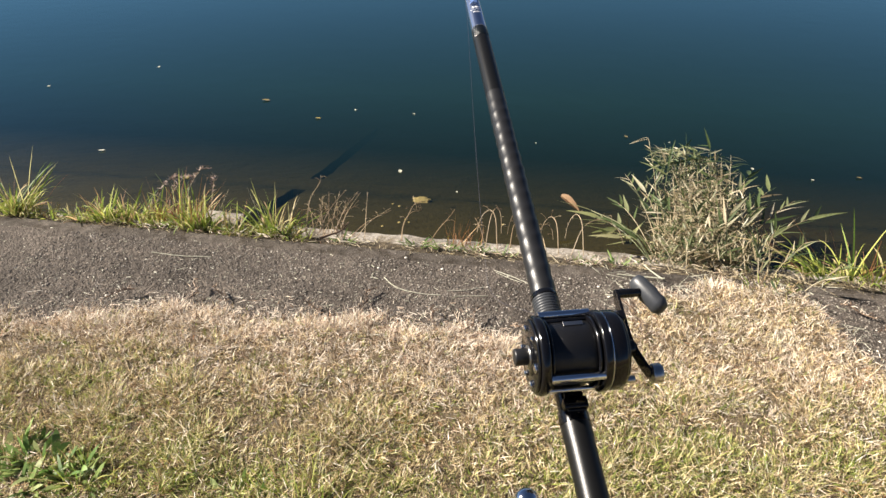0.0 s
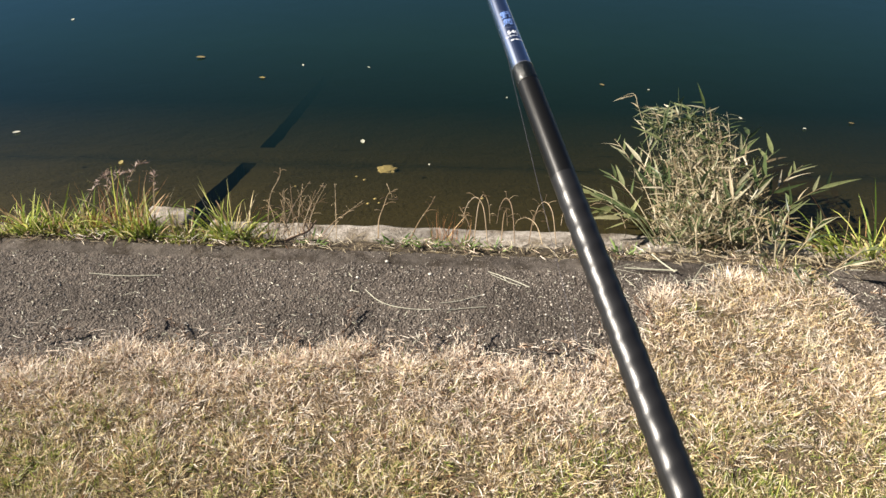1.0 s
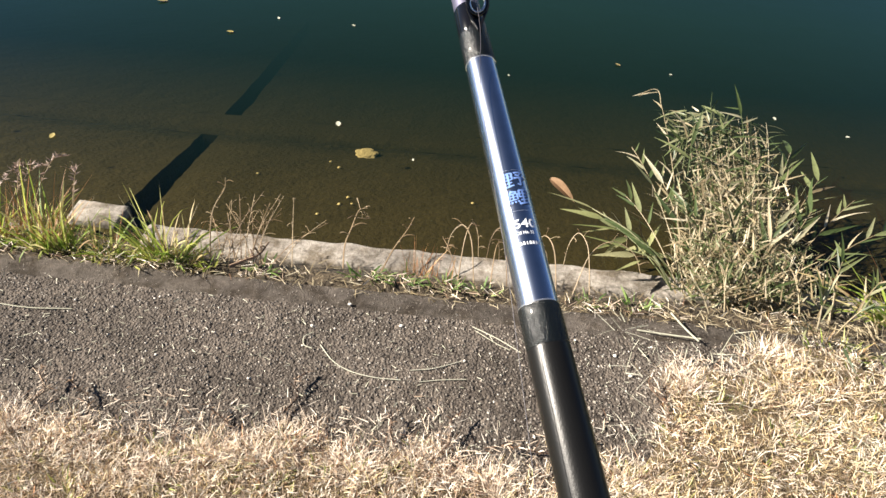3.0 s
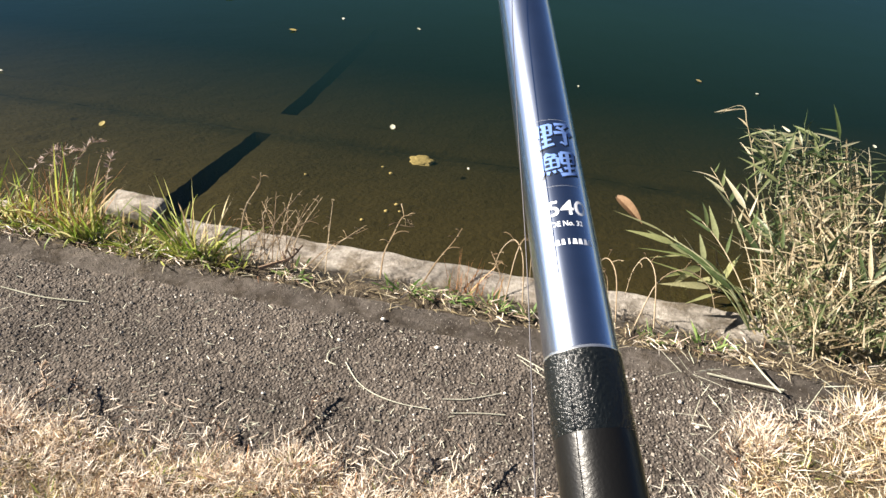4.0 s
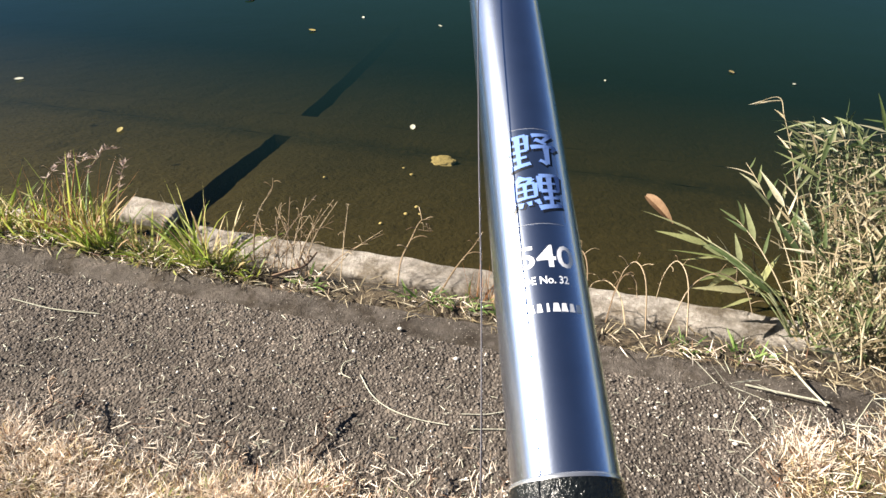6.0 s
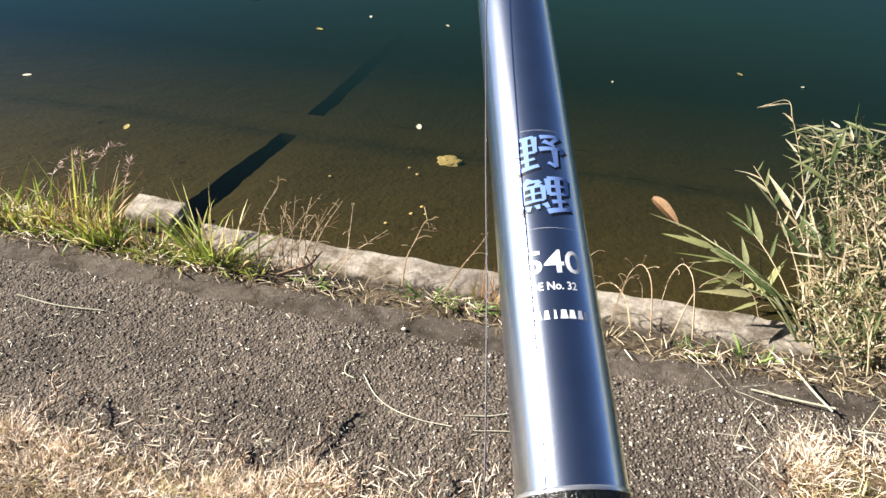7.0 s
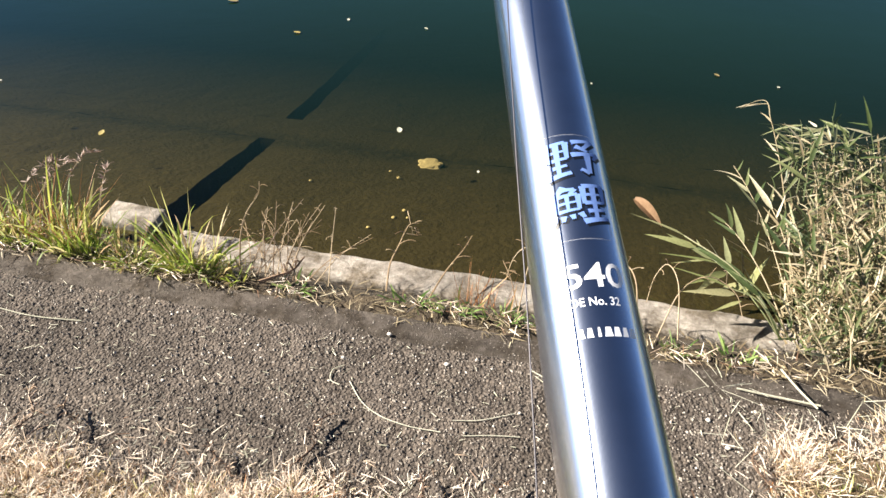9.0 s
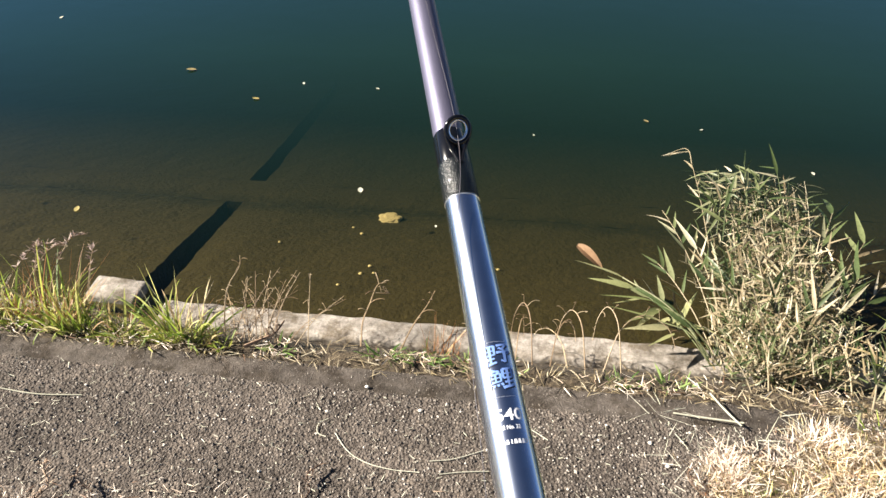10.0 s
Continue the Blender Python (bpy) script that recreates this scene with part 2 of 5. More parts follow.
SILVER = simple("silver_ring", (0.80, 0.82, 0.86), 0.25, 0.9)
WHITE_PRINT = simple("white_print", (0.85, 0.86, 0.90), 0.4)
BLUE_PRINT = simple("pale_blue_foil", (0.17, 0.29, 0.66), 0.45, 0.0)
DARK_PRINT = simple("black_print", (0.006, 0.008, 0.014), 0.4)
OUTLINE_PRINT = simple("outline_print", (0.30, 0.31, 0.34), 0.4)
# dark browns of a reflection, modelled as a lattice lying on the water
REFLECTED_BAR = simple("reflected_bar", (0.017, 0.014, 0.009), 0.8, 0, 0, 0.6, 90, 0.01)
REFLECTED_DARK = simple("reflected_dark", (0.0075, 0.0062, 0.0036), 0.9, 0, 0, 0.6, 40, 0.01)
PEBBLE = simple("pale_pebble", (0.66, 0.62, 0.54), 0.8, 0, 0, 0.5, 200, 0.002)
FOAM = simple("tan_lump", (0.66, 0.55, 0.46), 0.9, 0, 0, 0.8, 120, 0.006)


# ---- mesh helpers ----
def mesh_of(name, verts, faces, material, smooth=False):
    me = bpy.data.meshes.new(name)
    me.from_pydata([tuple(v) for v in verts], [], faces)
    me.materials.append(material)
    if smooth:
        me.polygons.foreach_set("use_smooth", [True] * len(me.polygons))
        me.set_sharp_from_angle(angle=radians(50))
    me.update()
    return me


def part(name, me, parent=None, label="", m=None):
    ob = new(name, me)
    if parent is not None:
        ob.parent = parent
    if m is not None:
        ob.matrix_local = m
    if label:
        tagged(ob, label=label)
    return ob


def thing(name, label, category, m=None, me=None, group="", kind=""):
    ob = new(name, me)
    if m is not None:
        ob.matrix_world = m
    return tagged(ob, label, category, group, kind)


def lathe(profile, sides=40, ripple=None, cap=True):
    """Rings about the y axis: profile of (y, radius)."""
    verts, faces = [], []
    for y, r in profile:
        for k in range(sides):
            a = 2 * math.pi * k / sides
            rr = r + (ripple(y, a) if ripple else 0.0)
            verts.append((rr * math.sin(a), y, rr * math.cos(a)))
    for i in range(len(profile) - 1):
        for k in range(sides):
            k2 = (k + 1) % sides
            faces.append((i * sides + k, (i + 1) * sides + k, (i + 1) * sides + k2, i * sides + k2))
    if cap:
        faces.append(tuple(range(sides)))
        faces.append(tuple(range((len(profile) - 1) * sides, len(profile) * sides))[::-1])
    return verts, faces


def turned(verts, faces, m):
    return [m @ Vector(v) for v in verts], faces


def joined(*groups):
    verts, faces = [], []
    for v, f in groups:
        n = len(verts)
        verts += [tuple(p) for p in v]
        faces += [tuple(i + n for i in q) for q in f]
    return verts, faces


def tube(points, radii, sides=6):
    """A swept tube along points."""
    pts = [Vector(p) for p in points]
    n = len(pts)
    if isinstance(radii, (int, float)):
        radii = [radii] * n
    verts, faces = [], []
    side = None
    for i, p in enumerate(pts):
        d = (pts[min(i + 1, n - 1)] - pts[max(i - 1, 0)]).normalized()
        if side is None:
            side = d.orthogonal().normalized()
        side = (side - d * side.dot(d)).normalized()
        up = d.cross(side)
        for k in range(sides):
            a = 2 * math.pi * k / sides
            verts.append(p + (side * math.cos(a) + up * math.sin(a)) * radii[i])
    for i in range(n - 1):
        for k in range(sides):
            k2 = (k + 1) % sides
            faces.append((i * sides + k, i * sides + k2, (i + 1) * sides + k2, (i + 1) * sides + k))
    faces.append(tuple(range(sides))[::-1])
    faces.append(tuple(range((n - 1) * sides, n * sides)))
    return verts, faces


def spline(points, steps=6):
    """Catmull-Rom through points."""
    p = [Vector(q) for q in points]
    p = [p[0] * 2 - p[1]] + p + [p[-1] * 2 - p[-2]]
    out = []
    for i in range(1, len(p) - 2):
        for k in range(steps):
            t = k / steps
            out.append(0.5 * ((2 * p[i]) + (p[i + 1] - p[i - 1]) * t + (2 * p[i - 1] - 5 * p[i] + 4 * p[i + 1] - p[i + 2]) * t * t
                              + (3 * p[i] - p[i - 1] - 3 * p[i + 1] + p[i + 2]) * t ** 3))
    out.append(p[-2])
    return out


def block(x0, x1, y0, y1, z0, z1, bevel=0.0, cuts=0, wobble=0.0, seed=0, segments=3):
    bm = bmesh.new()
    bmesh.ops.create_cube(bm, size=1.0)
    for v in bm.verts:
        v.co = Vector((x0 + (v.co.x + 0.5) * (x1 - x0), y0 + (v.co.y + 0.5) * (y1 - y0), z0 + (v.co.z + 0.5) * (z1 - z0)))
    if bevel:
        bmesh.ops.bevel(bm, geom=bm.edges[:], offset=bevel, segments=segments, affect='EDGES', profile=0.6)
    if cuts:
        for i in range(1, cuts):
            x = x0 + (x1 - x0) * i / cuts
            bmesh.ops.bisect_plane(bm, geom=bm.verts[:] + bm.edges[:] + bm.faces[:], plane_co=(x, 0, 0), plane_no=(1, 0, 0))
    if wobble:
        for v in bm.verts:
            v.co += noise.noise_vector(v.co * 9 + Vector((seed, 0, 0))) * wobble + noise.noise_vector(v.co * 30 + Vector((seed, 5, 0))) * wobble * 0.4
    verts, faces = [v.co.copy() for v in bm.verts], []
    bm.verts.index_update()
    for f in bm.faces:
        faces.append(tuple(v.index for v in f.verts))
    bm.free()
    return verts, faces


def blades(bases, heads, widths, droop, rng, rows=3):
    """Many grass blades at once. bases, heads: arrays of foot and of the way to the tip; droop: how far the tip falls."""
    n = len(bases)
    side = np.cross(heads, np.array([0, 0, 1.0])) + rng.normal(0, 0.004, (n, 3))
    side /= np.linalg.norm(side, axis=1)[:, None] + 1e-9
    turn = rng.uniform(-1.2, 1.2, n)[:, None]
    unit = heads / (np.linalg.norm(heads, axis=1)[:, None] + 1e-9)
    side = side * np.cos(turn) + np.cross(unit, side) * np.sin(turn)
    cols = []
    for k in range(rows):
        f = k / rows
        mid = bases + heads * f - np.array([0, 0, 1.0]) * (droop * f * f)[:, None]
        w = (widths * (1 - 0.55 * f * f) * 0.5)[:, None]
        cols += [mid - side * w, mid + side * w]
    cols.append(bases + heads - np.array([0, 0, 1.0]) * droop[:, None])
    per = 2 * rows + 1
    verts = np.stack(cols, 1).reshape(-1, 3)
    quads = [(2 * k, 2 * k + 1, 2 * k + 3, 2 * k + 2) for k in range(rows - 1)]
    tri = (2 * rows - 2, 2 * rows - 1, 2 * rows)
    faces = []
    for i in range(n):
        o = i * per
        for q in quads:
            faces.append((q[0] + o, q[1] + o, q[2] + o, q[3] + o))
        faces.append((tri[0] + o, tri[1] + o, tri[2] + o))
    return verts, faces


def blade_object(name, bases, heads, widths, droop, material, rng, rows=3):
    verts, faces = blades(np.asarray(bases, float), np.asarray(heads, float), np.asarray(widths, float), np.asarray(droop, float), rng, rows)
    return mesh_of(name, verts.tolist(), faces, material)


# ---- ground, paving, kerb ----
def turf_edge(u):
    """How far the turf reaches towards the water."""
    e = 1.70 + 0.23 * min(1, max(0, (u + 1.82) / 0.42)) + 0.08 * noise.noise(Vector((u * 3.1, 0.3, 0))) + 0.05 * noise.noise(Vector((u * 11, 2.3, 0)))
    t = min(1, max(0, (u - 0.16) / 0.2)) * min(1, max(0, (1.02 - u) / 0.16))
    return e + (0.43 + 0.10 * min(1, max(0, (u - 0.42) / 0.25)) + 0.05 * noise.noise(Vector((u * 8, 7, 0)))) * t * t * (3 - 2 * t)


def grid(u0, u1, nu, v0, v1, nv, height):
    verts = [(u0 + (u1 - u0) * i / nu, v0 + (v1 - v0) * j / nv, 0) for j in range(nv + 1) for i in range(nu + 1)]
    verts = [(x, y, height(x, y)) for x, y, _ in verts]
    faces = [(j * (nu + 1) + i, j * (nu + 1) + i + 1, (j + 1) * (nu + 1) + i + 1, (j + 1) * (nu + 1) + i) for j in range(nv) for i in range(nu)]
    return verts, faces


def turf_height(u, v):
    d = turf_edge(u) - v
    lift = 0.020 * min(1, max(-0.9, d / 0.10)) - 0.006
    return lift + 0.008 * noise.noise(Vector((u * 4, v * 4, 1))) + 0.004 * noise.noise(Vector((u * 15, v * 15, 3)))


thing("ground", "dry sunlit turf soil with straw litter", "ground", SHORE, mesh_of("ground", *grid(-4.0, 3.0, 140, -1.5, 2.56, 90, turf_height), THATCH, True), kind="structure")
far = [(-400, -400), (400, -400), (400, -1.5), (3.0, -1.5), (-4.0, -1.5), (-400, -1.5), (-400, 1.9), (-4.0, 1.9), (3.0, 1.9), (400, 1.9)]
thing("ground_far", "wide dry grassy bank behind the pond edge", "ground", SHORE, mesh_of("ground_far", [(x, y, 0.006) for x, y in far], [(0, 1, 2, 3, 4, 5), (5, 4, 7, 6), (3, 2, 9, 8)], THATCH), kind="structure")


def paving_height(u, v):
    return 0.002 + 0.0025 * noise.noise(Vector((u * 5, v * 5, 9))) + 0.0032 * noise.noise(Vector((u * 60, v * 60, 4))) + 0.002 * noise.noise(Vector((u * 140, v * 140, 2)))


thing("pavement", "weathered exposed-aggregate concrete strip beside the pond", "pavement", SHORE,
      mesh_of("pavement", *grid(-4.0, 3.0, 960, 1.55, 2.395, 130, paving_height), ROUGH_CONCRETE, True), kind="structure")
grit_rng = np.random.default_rng(3)
n = 34000
gu, gv = grit_rng.uniform(-2.1, 1.6, n), grit_rng.uniform(1.72, 2.478, n)
gz = np.array([paving_height(a, b) for a, b in zip(gu, gv)]) - np.where(gv > 2.395, 0.0035, 0.0)
size = (0.0012 + 0.0034 * grit_rng.random(n) ** 1.6) * np.where(grit_rng.random(n) > 0.97, 1.5, 1.0) * np.where(gv > 2.395, 0.55, 1.0)
octa = np.array([(1, 0, 0), (0, 1, 0), (-1, 0, 0), (0, -1, 0), (0, 0, 0.8), (0, 0, -0.5)], float)
turn = grit_rng.uniform(0, 6.28, n)
shape = octa[None] * (size[:, None, None] * grit_rng.uniform(0.65, 1.25, (n, 6, 1)))
gx = shape[:, :, 0] * np.cos(turn)[:, None] - shape[:, :, 1] * np.sin(turn)[:, None]
gy = shape[:, :, 0] * np.sin(turn)[:, None] + shape[:, :, 1] * np.cos(turn)[:, None]
gverts = np.stack([gx + gu[:, None], gy + gv[:, None], shape[:, :, 2] + gz[:, None] + 0.0006], 2).reshape(-1, 3)
gfaces = [(6 * i + a, 6 * i + (a + 1) % 4, 6 * i + 4) for i in range(n) for a in range(4)] + [(6 * i + (a + 1) % 4, 6 * i + a, 6 * i + 5) for i in range(n) for a in range(4)]
thing("paving_grit", "coarse grit standing out of the worn concrete", "grit", SHORE, mesh_of("paving_grit", gverts.tolist(), gfaces, GRIT), kind="stuff")
def soil_height(v):
    """The soil lies level behind the border and drops to the lower kerb."""
    return -0.014 - 0.116 * min(1, max(0, (v - 2.56) / 0.15))


border_v, border_f = grid(-4.0, 3.0, 280, 2.395, 2.485, 8, lambda u, v: -0.001 - 0.004 * max(0, (v - 2.44) / 0.045) ** 2 + 0.0015 * noise.noise(Vector((u * 30, v * 30, 0))))
thing("pavement_border", "smooth dark concrete border of the paved strip", "pavement", SHORE, mesh_of("pavement_border", border_v, border_f, SMOOTH_CONCRETE, True), kind="structure")
thing("soil_channel", "damp soil and litter between paving and kerb", "soil", SHORE,
      mesh_of("soil_channel", *grid(-4.0, 3.0, 220, 2.478, 2.76, 16, lambda u, v: soil_height(v) + 0.012 * noise.noise(Vector((u * 14, v * 14, 5))) + 0.006 * noise.noise(Vector((u * 50, v * 50, 5)))), SOIL, True), kind="structure")


def kerb(u0, u1, v0, v1, top, seed):
    v, f = block(u0, u1, v0, v1, -0.45, top, 0.018, max(4, int((u1 - u0) / 0.02)), 0.009, seed)
    thing("kerb", "worn pale concrete kerb at the waterline", "kerb", SHORE, mesh_of("kerb", v, f, KERB_CONCRETE, True), kind="structure")


for a0, a1 in ((-60.0, -4.0), (3.0, 60.0)):
    thing("pavement", "weathered exposed-aggregate concrete strip beside the pond", "pavement", SHORE, mesh_of("pavement", *grid(a0, a1, 60, 1.55, 2.395, 4, lambda u, v: 0.002), ROUGH_CONCRETE, True), kind="structure")
    thing("pavement_border", "smooth dark concrete border of the paved strip", "pavement", SHORE, mesh_of("pavement_border", *grid(a0, a1, 60, 2.395, 2.485, 1, lambda u, v: -0.001), SMOOTH_CONCRETE, True), kind="structure")
    thing("soil_channel", "damp soil and litter between paving and kerb", "soil", SHORE, mesh_of("soil_channel", *grid(a0, a1, 60, 2.480, 2.76, 8, lambda u, v: soil_height(v)), SOIL, True), kind="structure")
    thing("kerb", "worn pale concrete kerb at the waterline", "kerb", SHORE, mesh_of("kerb", *block(a0 + 0.01, a1 - 0.01, 2.70, 2.80, -0.45, -0.108, 0.022, 40, 0.01, 5), KERB_CONCRETE, True), kind="structure")


kerb(-1.41, 0.57, 2.695, 2.812, -0.096, 3)
kerb(0.575, 3.0, 2.705, 2.805, -0.108, 8)
kerb(-1.72, -1.525, 2.80, 2.912, -0.100, 14)
kerb(-4.0, -1.725, 2.69, 2.77, -0.112, 21)


# ---- pond: bed slabs, dark gaps, water ----
def bed_height(u, v):
    if v < 3.925:
        z = -0.10 - 0.27 * (v - 2.62) / 1.2
    else:
        z = -0.395 - 0.16 * (v - 3.925)
    return z + 0.012 * noise.noise(Vector((u * 2.5, v * 2.5, 6))) + 0.006 * noise.noise(Vector((u * 12, v * 12, 8)))


def slab(u0a, u0b, u1a, u1b, v0, v1, nu, nv):
    """A bed slab whose sides run from u0a, u1a at v0 to u0b, u1b at v1, with thickness at its rim."""
    verts, faces = [], []
    for j in range(nv + 1):
        f = j / nv
        v = v0 + (v1 - v0) * f
        a, b = u0a + (u0b - u0a) * f, u1a + (u1b - u1a) * f
        for i in range(nu + 1):
            u = a + (b - a) * i / nu
            edge = 0.006 * noise.noise(Vector((u * 25, v * 25, 1)))
            verts.append((u + edge, v + edge, bed_height(u, v)))
    w = nu + 1
    for j in range(nv):
        for i in range(nu):
            faces.append((j * w + i, j * w + i + 1, (j + 1) * w + i + 1, (j + 1) * w + i))
    rim = [i for i in range(w)] + [j * w + nu for j in range(1, nv + 1)] + [nv * w + i for i in range(nu - 1, -1, -1)] + [j * w for j in range(nv - 1, 0, -1)]
    n0 = len(verts)
    verts += [(verts[i][0], verts[i][1], verts[i][2] - 0.25) for i in rim]
    for k in range(len(rim)):
        k2 = (k + 1) % len(rim)
        faces.append((rim[k], n0 + k, n0 + k2, rim[k2]))
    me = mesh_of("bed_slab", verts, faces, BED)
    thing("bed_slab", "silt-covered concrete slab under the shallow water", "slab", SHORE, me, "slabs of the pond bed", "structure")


slab(-6.0, -6.0, -1.606, -1.708, 2.78, 3.925, 60, 32)
slab(-1.478, -1.622, 5.0, 5.0, 2.78, 3.925, 80, 32)
slab(-6.0, -6.0, 5.0, 5.0, 3.928, 4.205, 120, 8)
slab(-6.0, -6.0, -1.700, -1.87, 4.208, 6.5, 60, 30)
slab(-1.605, -1.79, 5.0, 5.0, 4.208, 6.5, 80, 30)
mud = grid(-400, 400, 2, 2.55, 400, 2, lambda u, v: -0.75 if v < 10 else -3.0)
thing("pond_bottom", "dark mud bottom of the pond", "pond bottom", SHORE, mesh_of("pond_bottom", *mud, MUD), kind="structure")
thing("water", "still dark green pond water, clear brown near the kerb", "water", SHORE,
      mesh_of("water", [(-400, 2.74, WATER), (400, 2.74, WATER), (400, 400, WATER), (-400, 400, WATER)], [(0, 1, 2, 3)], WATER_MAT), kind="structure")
# unseen scrub ring, added so the rod's edges reflect brown instead of sky
REFLECTION_SCRUB = simple("reflection_scrub", (0.20, 0.165, 0.085), 0.95, 0, 0, 1.0, 3.0, 0.4)
rv, rf = [], []
for i in range(181):
    a = 2 * math.pi * i / 180
    ring = 110 + 12 * noise.noise(Vector((3 * math.cos(a), 3 * math.sin(a), 4)))
    top = 8 + 4 * noise.noise(Vector((6 * math.cos(a), 6 * math.sin(a), 1))) + 2 * noise.noise(Vector((40 * math.cos(a), 40 * math.sin(a), 2)))
    for k in range(5):
        rv.append((ring * math.cos(a) * (1 + 0.03 * k), ring * math.sin(a) * (1 + 0.03 * k), -1 + (top + 1) * (k / 4) ** 0.6))
for i in range(180):
    for k in range(4):
        rf.append((5 * i + k, 5 * i + 5 + k, 5 * i + 6 + k, 5 * i + 1 + k))
thing("backdrop", "unseen ring of low scrub added for the rod's reflections", "far bank", SHORE, mesh_of("backdrop", rv, rf, REFLECTION_SCRUB), kind="structure")

# ---- turf ----
rng = np.random.default_rng(7)


def turf_tufts(name, label, centres, material, per, length, width, lean):
    """Turf grown tuft by tuft, so that it stays uneven: each tuft fans out its own way."""
    rows = []
    for u, v in centres:
        size = 0.75 + 0.55 * noise.noise(Vector((u * 6, v * 6, 40))) + rng.uniform(-0.15, 0.25)
        n = int(rng.integers(per[0], per[1]))
        z = turf_height(u, v) - 0.004
        au, av = rng.normal(0, 0.4, 2)
        for _ in range(n):
            rows.append((u, v, z, size, au, av))
    r = np.array(rows)
    n = len(r)
    az = rng.uniform(0, 2 * math.pi, n)
    rad = np.sqrt(rng.uniform(0, 1, n)) * 0.016
    foot = np.stack([r[:, 0] + np.cos(az) * rad, r[:, 1] + np.sin(az) * rad, r[:, 2]], 1)
    out = np.stack([np.cos(az) * rng.uniform(0.1, 1.2, n) + r[:, 4], np.sin(az) * rng.uniform(0.1, 1.2, n) + r[:, 5], rng.uniform(lean[0], lean[1], n)], 1)
    out /= np.linalg.norm(out, axis=1)[:, None]
    ln = rng.uniform(*length, n) * np.maximum(0.30, 1.35 * r[:, 3] - 0.2)
    me = blade_object(name, foot, out * ln[:, None], rng.uniform(*width, n), ln * rng.uniform(0.0, 0.4, n) * out[:, 2], material, rng, 2)
    thing(name, label, "grass", SHORE, me, kind="stuff")


def greenness(u, v):
    g = 0.68 + 0.75 * noise.noise(Vector((u * 2.2, v * 2.2, 20))) + 0.3 * noise.noise(Vector((u * 7, v * 7, 25)))
    return min(1, max(0, g)) * min(1, max(0.05, (1.75 - v) / 0.65 + 0.25 * (u > 0)))


straw_at, faded_at, green_at = [], [], []
for _ in range(60000):
    u, v = rng.uniform(-2.4, 1.9), rng.uniform(0.74, 2.55)
    past = v - turf_edge(u + 0.09 * noise.noise(Vector((u * 6, v * 11, 33))) + 0.04 * noise.noise(Vector((u * 20, v * 30, 34))))
    if past > 0 and rng.random() > 0.75 * math.exp(-past / 0.042):
        continue
    bare = 0.5 + 0.7 * noise.noise(Vector((u * 9, v * 9, 60))) + 0.8 * noise.noise(Vector((u * 24, v * 24, 61)))
    if rng.random() > 0.40 + 1.15 * bare:
        continue
    if v > 1.95 and rng.random() < 0.15 + 0.5 * (v - 1.95) / 0.5:
        continue
    g = 0.75 * greenness(u, v)
    p = min(0.80, max(0.08, (v - 1.35) / 0.5)) * (0.6 if u > 0.2 else 1.0)
    pick = rng.random()
    (green_at if pick < g else faded_at if pick < g + (1 - g) * p else straw_at).append((u, v))
turf_tufts("dry_turf", "short dry straw-coloured turf with bleached blades", straw_at, STRAW, (9, 16), (0.018, 0.056), (0.0009, 0.0024), (0.1, 1.0))
turf_tufts("faded_turf", "pinkish faded dead grass along the paving", faded_at, PINK_STRAW, (9, 16), (0.016, 0.050), (0.0009, 0.0025), (0.05, 1.0))
rim_at = []
for _ in range(9000):
    u = rng.uniform(-2.4, 1.7)
    v = turf_edge(u) + rng.normal(-0.03, 0.035)
    if rng.random() < 0.25 + 1.3 * noise.noise(Vector((u * 8, v * 10, 71))):
        rim_at.append((u, v))
turf_tufts("turf_rim", "ragged tufts of reddish dead grass creeping over the paving", rim_at, PINK_STRAW, (5, 11), (0.016, 0.062), (0.0012, 0.0030), (0.05, 0.9))
turf_tufts("green_turf", "short green grass blades among dry turf", green_at, GREEN_TURF, (7, 14), (0.018, 0.050), (0.0014, 0.0034), (0.25, 1.2))
wide_straw, wide_green = [], []
for _ in range(26000):
    u, v = rng.uniform(-6.5, 5.5), rng.uniform(-3.0, 1.82)
    if not (-2.4 < u < 1.9 and v > 0.74):
        (wide_green if rng.random() < 0.60 + 0.6 * noise.noise(Vector((u * 1.5, v * 1.5, 20))) else wide_straw).append((u, v))
turf_tufts("dry_turf_bank", "dry straw-coloured turf of the wider bank", wide_straw, STRAW, (5, 9), (0.03, 0.08), (0.003, 0.006), (0.1, 0.8))
turf_tufts("green_turf_bank", "green grass tufts of the wider bank", wide_green, GREEN_TURF, (5, 9), (0.03, 0.07), (0.003, 0.006), (0.2, 1.0))

# ---- fishing rod: local x to its right, y along it to the tip, z up from it ----
ROD = Matrix(((0.99278, -0.11077, 0.04605, 0.13378), (0.11996, 0.91673, -0.38108, 0.78300), (0.0, 0.38385, 0.92339, 0.86419), (0, 0, 0, 1)))
ROD = ROD @ Matrix.Translation((0, 0.7, 0)) @ Matrix.Rotation(radians(-0.32), 4, 'Z') @ Matrix.Translation((0, -0.7, 0))
LABEL_R = 0.0134


def steps(a, b, n):
    return [a + (b - a) * i / n for i in range(n + 1)]


def shrink_ripple(y, a):
    """Ridges of an over-wound cord under the shrink tube."""
    f = min(1, max(0, (0.40 - y) / 0.05)) * min(1, max(0, (y + 0.009) / 0.02))
    one = math.cos(a - 2 * math.pi * y / 0.027)
    return f * (0.00040 * one + 0.00012 * one * one) + 0.0003 * noise.noise(Vector((y * 40, math.cos(a) * 1.2, math.sin(a) * 1.2)))


